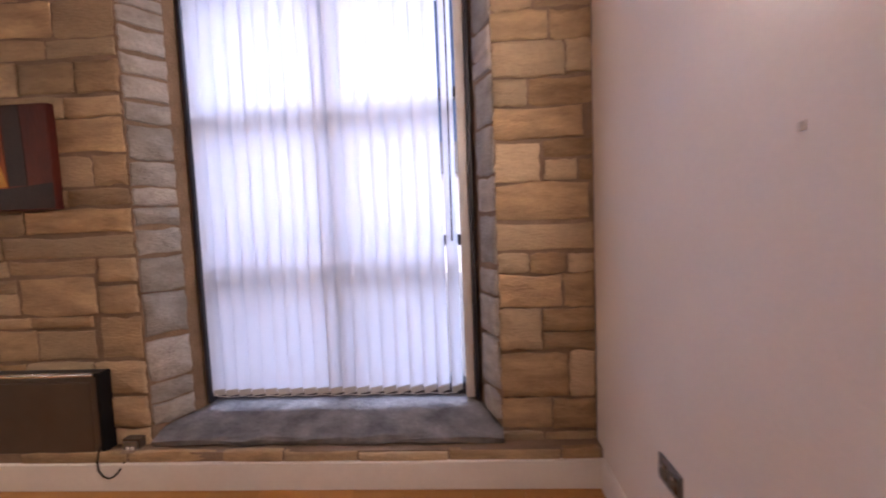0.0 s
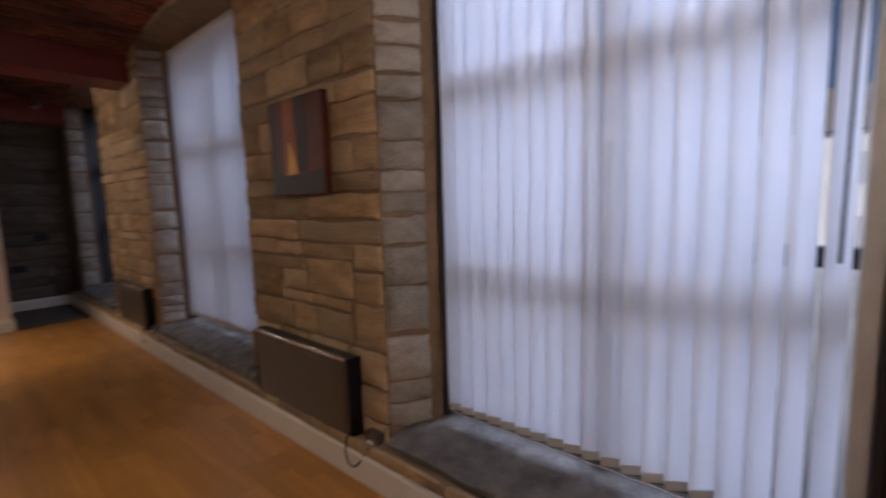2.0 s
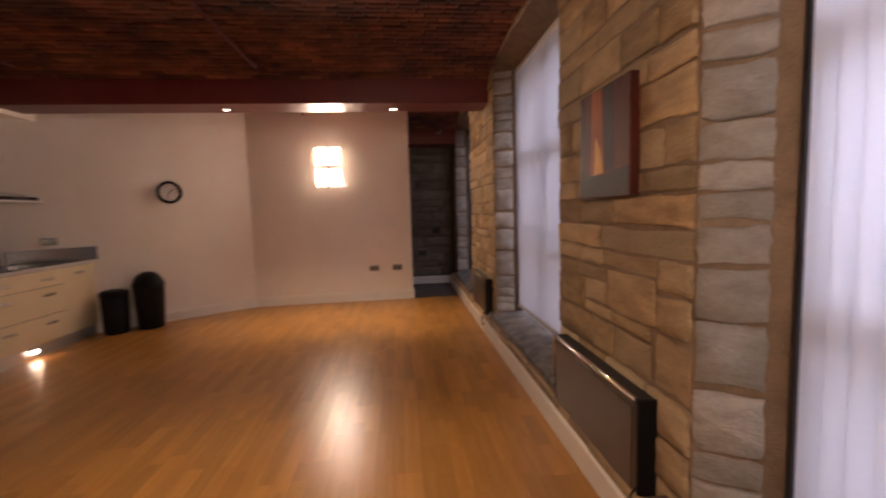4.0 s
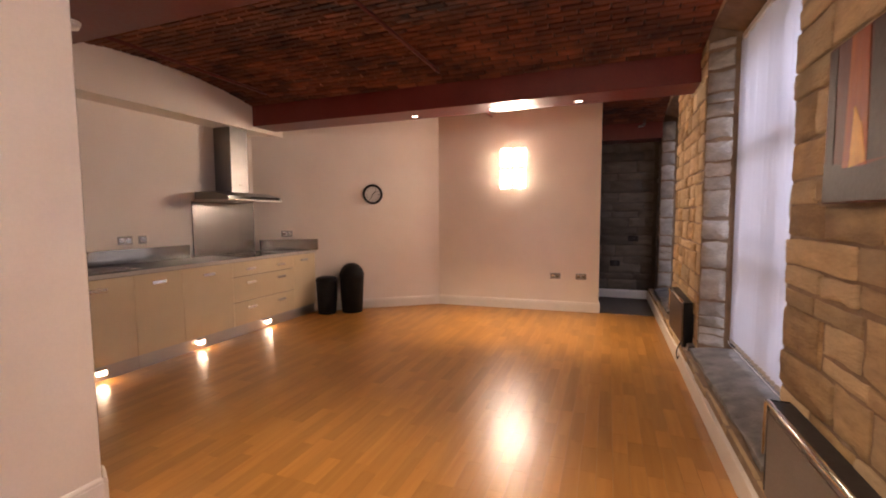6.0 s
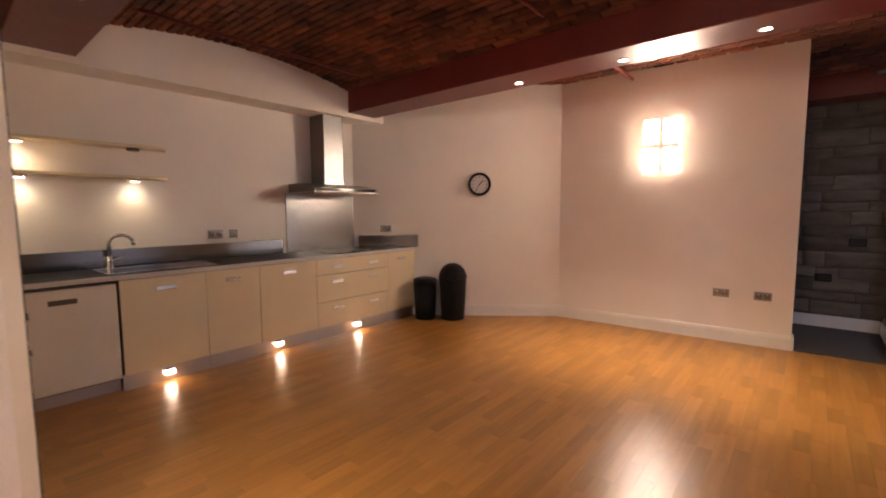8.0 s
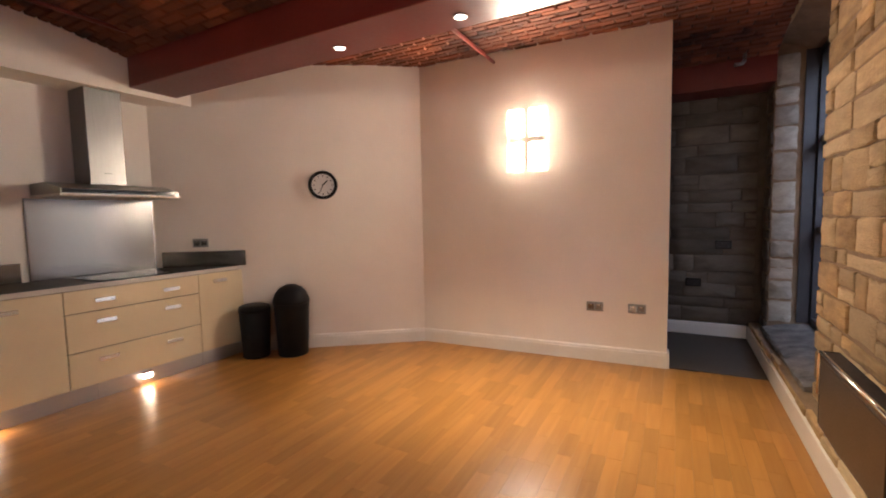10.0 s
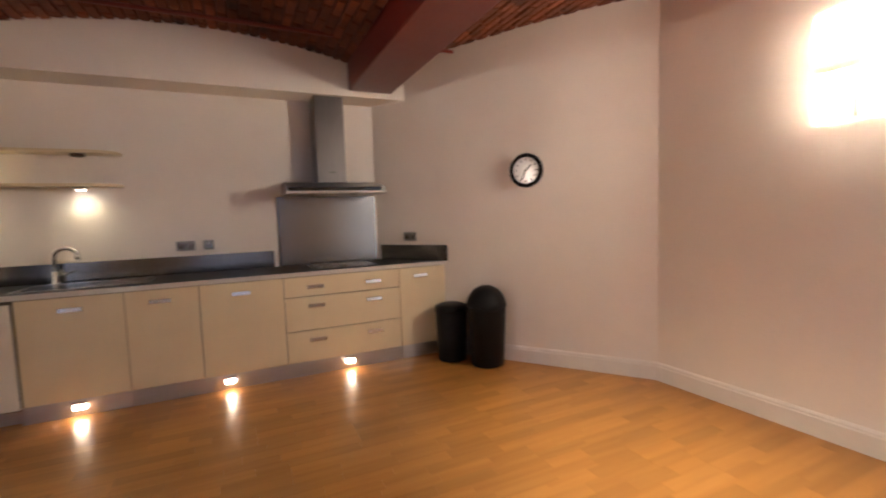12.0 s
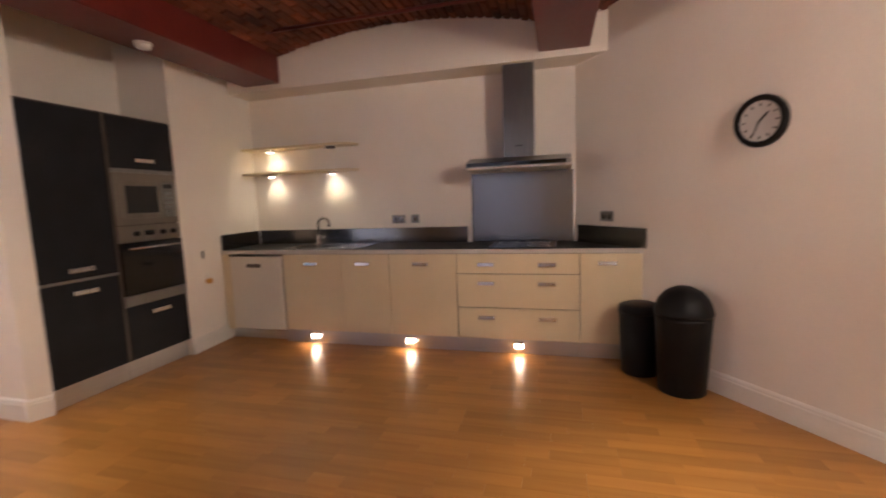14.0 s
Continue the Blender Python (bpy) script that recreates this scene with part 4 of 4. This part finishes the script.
def stone(parent, m, u0, u1, z0, z1, rnd, material, proud=0.0):
    """One hewn stone on a wall face: a wandering outline, rounded edges and an uneven front."""
    w, h = u1 - u0, z1 - z0
    j = min(0.011, min(w, h) * 0.10)
    steps = (0.0, 0.17, 0.38, 0.6, 0.83)
    out = [(u0 + w * f, z0) for f in steps] + [(u1, z0 + h * f) for f in steps] + [(u1 - w * f, z1) for f in steps] + [(u0, z1 - h * f) for f in steps]
    sag = [rnd.uniform(-j, j) for _ in range(4)]
    out = [(u + rnd.uniform(-j, j) * 0.5, z + rnd.uniform(-j, j) * 0.5 + (sag[i // 10] * math.sin(math.pi * (i % 5) / 5) if (i // 5) % 2 == 0 else 0)) for i, (u, z) in enumerate(out)]
    cu, cz = (u0 + u1) / 2, (z0 + z1) / 2
    for c in (0, 5, 10, 15):
        k = rnd.uniform(0.0, 0.05)
        out[c] = (out[c][0] + (cu - out[c][0]) * k * min(1, h / w), out[c][1] + (cz - out[c][1]) * k)
    d = 0.004 + rnd.uniform(0, 0.014) + proud
    g = min(0.004, h * 0.05)
    tilt = rnd.uniform(-0.005, 0.005)
    n = len(out)
    verts = [(u, 0.014, z) for u, z in out]
    verts += [(u, -d * 0.6, z) for u, z in out]
    verts += [(u + (g if u < cu else -g) * min(1, abs(u - cu) / (w * 0.5)), -d + tilt * (u - cu) / w + rnd.uniform(-0.001, 0.001), z + (g if z < cz else -g) * min(1, abs(z - cz) / (h * 0.5))) for u, z in out]
    verts.append((cu + rnd.uniform(-0.2, 0.2) * w, -d - rnd.uniform(-0.001, 0.002), cz + rnd.uniform(-0.2, 0.2) * h))
    faces = []
    for a, b in ((0, n), (n, 2 * n)):
        for i in range(n):
            k = (i + 1) % n
            faces.append((a + i, a + k, b + k, b + i))
    for i in range(n):
        faces.append((2 * n + i, 2 * n + (i + 1) % n, 3 * n))
    me = bpy.data.meshes.new("stone")
    me.from_pydata([m @ Vector(v) for v in verts], [], faces)
    me.polygons.foreach_set("use_smooth", [i >= 2 * n for i in range(len(faces))])
    me.materials.append(material)
    ob = new("stone", me)
    ob.parent = parent


def rubble(parent, m, width, z0, z1, seed, material, quoin=None, low=0.08, high=0.21, wide=(0.14, 0.5), gap=0.0):
    rnd = random.Random(seed)
    z = z0
    while z < z1 - 0.04:
        h = rnd.uniform(low, high)
        if z + h > z1 - 0.05:
            h = z1 - z
        u = 0.0
        while u < width - 0.01:
            w = rnd.uniform(*wide) * (1.15 if h < 0.13 else 1.0)
            if u + w > width - 0.10:
                w = width - u
            if h > 0.15 and w < 0.3 and rnd.random() < 0.35:
                mid = z + h * rnd.uniform(0.4, 0.6)
                stone(parent, m, u + 0.006, u + w - 0.006, z + 0.006, mid - 0.005, rnd, material)
                stone(parent, m, u + 0.006, u + w - 0.006, mid + 0.005, z + h - 0.006, rnd, material)
            else:
                stone(parent, m, u + 0.006, u + w - 0.006, z + 0.008 + gap, z + h - rnd.choice((0.003, 0.009, 0.013)) - gap, rnd, material)
            u += w
        z += h


def coursed(parent, m, table, seed, material):
    """Stones from a table of courses: foot, head and the joints along the course."""
    rnd = random.Random(seed)
    for z0, z1, cuts in table:
        for a, b in zip(cuts, cuts[1:]):
            stone(parent, m, a + 0.006 * (a > 0), b - 0.006, z0 + rnd.choice((0.005, 0.008, 0.013)), z1 - rnd.choice((0.002, 0.006, 0.010)), rnd, material)


# the narrow pier beside the plaster wall, course by course
coursed(wall_north, pose(0.69, WIN_Y, 0) @ Matrix.Diagonal((1.022, 1, 1.012, 1)), [
    (0.15, 0.226, (0, 0.20, 0.45)), (0.226, 0.392, (0.0, 0.24, 0.45)), (0.392, 0.621, (0, 0.32, 0.45)), (0.621, 0.72, (0.20, 0.45)), (0.72, 0.83, (0.20, 0.45)),
    (0.621, 0.83, (0.0, 0.20)), (0.83, 0.999, (0, 0.30, 0.45)), (0.999, 1.099, (0, 0.15, 0.32, 0.45)), (1.099, 1.248, (0, 0.45)), (1.248, 1.426, (0, 0.43)),
    (1.426, 1.628, (0, 0.21)), (1.54, 1.628, (0.22, 0.45)), (1.426, 1.54, (0.22, 0.38, 0.45)), (1.628, 1.781, (0, 0.41)), (1.781, 1.913, (0, 0.16, 0.45)),
    (1.913, 2.074, (0, 0.33, 0.45)), (2.074, 2.213, (0, 0.26, 0.45)), (2.213, 2.38, (0, 0.19, 0.45)), (2.38, 2.55, (0, 0.3, 0.45)), (2.55, 2.72, (0, 0.21, 0.45)), (2.72, 2.95, (0, 0.45))], 5, STONE)
# pier with the painting
coursed(wall_north, pose(-2.41, WIN_Y, 0) @ Matrix.Diagonal((1.143, 1, 1.012, 1)), [
    (0.145, 0.27, (0, 0.3, 0.62, 0.9, 1.12)), (0.27, 0.44, (0, 0.4, 0.82, 1.12)), (0.44, 0.62, (0, 0.26, 0.55, 0.88, 1.12)), (0.62, 0.79, (0, 0.42, 0.62, 0.9)), (0.62, 0.86, (0.92, 1.12)),
    (0.79, 0.98, (0, 0.30, 0.32)), (0.79, 0.86, (0.33, 0.60, 0.90)), (0.86, 0.98, (0.33, 0.55)), (0.86, 1.06, (0.56, 0.92)), (0.86, 1.02, (0.93, 1.12)), (0.98, 1.06, (0, 0.24, 0.55)), (1.06, 1.15, (0, 0.3, 0.52, 0.93)),
    (1.02, 1.15, (0.94, 1.12)), (1.15, 1.27, (0, 0.5, 1.12)), (1.27, 1.40, (0, 0.3, 0.62, 1.12)), (1.40, 1.50, (0, 0.22, 0.5, 0.84, 1.12)), (1.50, 1.66, (0, 0.34, 0.6, 0.96, 1.12)),
    (1.66, 1.84, (0, 0.2, 0.52, 0.78, 1.12)), (1.84, 1.95, (0, 0.4, 0.86, 1.12)), (1.95, 2.12, (0, 0.28, 0.66, 0.92, 1.12)), (2.12, 2.22, (0, 0.46, 0.8, 1.12)), (2.22, 2.40, (0, 0.3, 0.54, 0.84, 1.12)),
    (2.40, 2.52, (0, 0.4, 0.7, 1.12)), (2.52, 2.68, (0, 0.26, 0.62, 0.9, 1.12)), (2.68, 2.80, (0, 0.5, 0.84, 1.12)), (2.80, 2.95, (0, 0.3, 0.7, 1.12))], 6, STONE)
rubble(wall_north, pose(-5.88, WIN_Y, 0), 1.55, 0.145, 2.95, 11, STONE)
# far pier by the alcove, its stones coloured darker for shade
rubble(wall_north, pose(-7.90, WIN_Y, 0), 0.32, 0.145, 2.95, 12, SHADE_STONE, wide=(0.1, 0.2))
for i, (l, r, li, ri) in enumerate(OPENINGS):
    # splayed reveals
    for (ax, bx, sd) in ((l, li, 0), (r, ri, 1)):
        a, b = Vector((ax, WIN_Y)), Vector((bx, 3.31))
        if sd == 0:
            d = (b - a)
            m = pose(a.x, a.y, 0, 0, 0, math.degrees(math.atan2(d.y, d.x)))
        else:
            d = (a - b)
            m = pose(b.x, b.y, 0, 0, 0, math.degrees(math.atan2(d.y, d.x)))
        if sd == 1:
            m = m @ pose(d.length * 0.30, 0, 0)
        rubble(wall_north, m, d.length * 0.70, 0.27, 2.80, 30 + 2 * i + sd, PALE_STONE, low=0.15, high=0.29, wide=(0.16, 0.45), gap=0.004)
    # lintel stones
    rubble(wall_north, pose(l, WIN_Y, 0), r - l, 2.905, 3.02, 50 + i, STONE, low=0.11, high=0.12, wide=(0.35, 0.6))
rubble(wall_west, pose(END_X, -0.29, 0, 0, 0, 90), 3.28, 0.145, 2.95, 77, SHADE_STONE, low=0.09, high=0.2, wide=(0.2, 0.6))
# low course standing proud above the boxed skirting
ledge = setting("wall_north_footing", box(-7.88, 1.148, 2.955, 3.05, 0.06, 0.185), MORTAR, "rough stone footing above the skirting", "stone wall")
rubble(ledge, pose(-7.88, 2.962, 0), 9.02, 0.115, 0.194, 91, STONE, low=0.075, high=0.08, wide=(0.18, 0.5))
# dark recesses in the alcove wall, each replaced by an added black slatted plate
for y, z in ((2.70, 1.0), (2.43, 0.585)):
    hole = thing("recess_plate", pose(END_X - 0.004, y, z, 0, 0, 90), "small black plate standing in for a dark recess in the alcove stone", "vent", "alcove vents")
    part("plate", box(-0.075, 0.075, -0.034, 0.0, -0.045, 0.045, 0.004), BLACK, hole)
    for k in range(3):
        part("louvre", box(-0.06, 0.06, -0.038, -0.033, -0.028 + 0.022 * k, -0.018 + 0.022 * k), DARK_FRAME, hole)
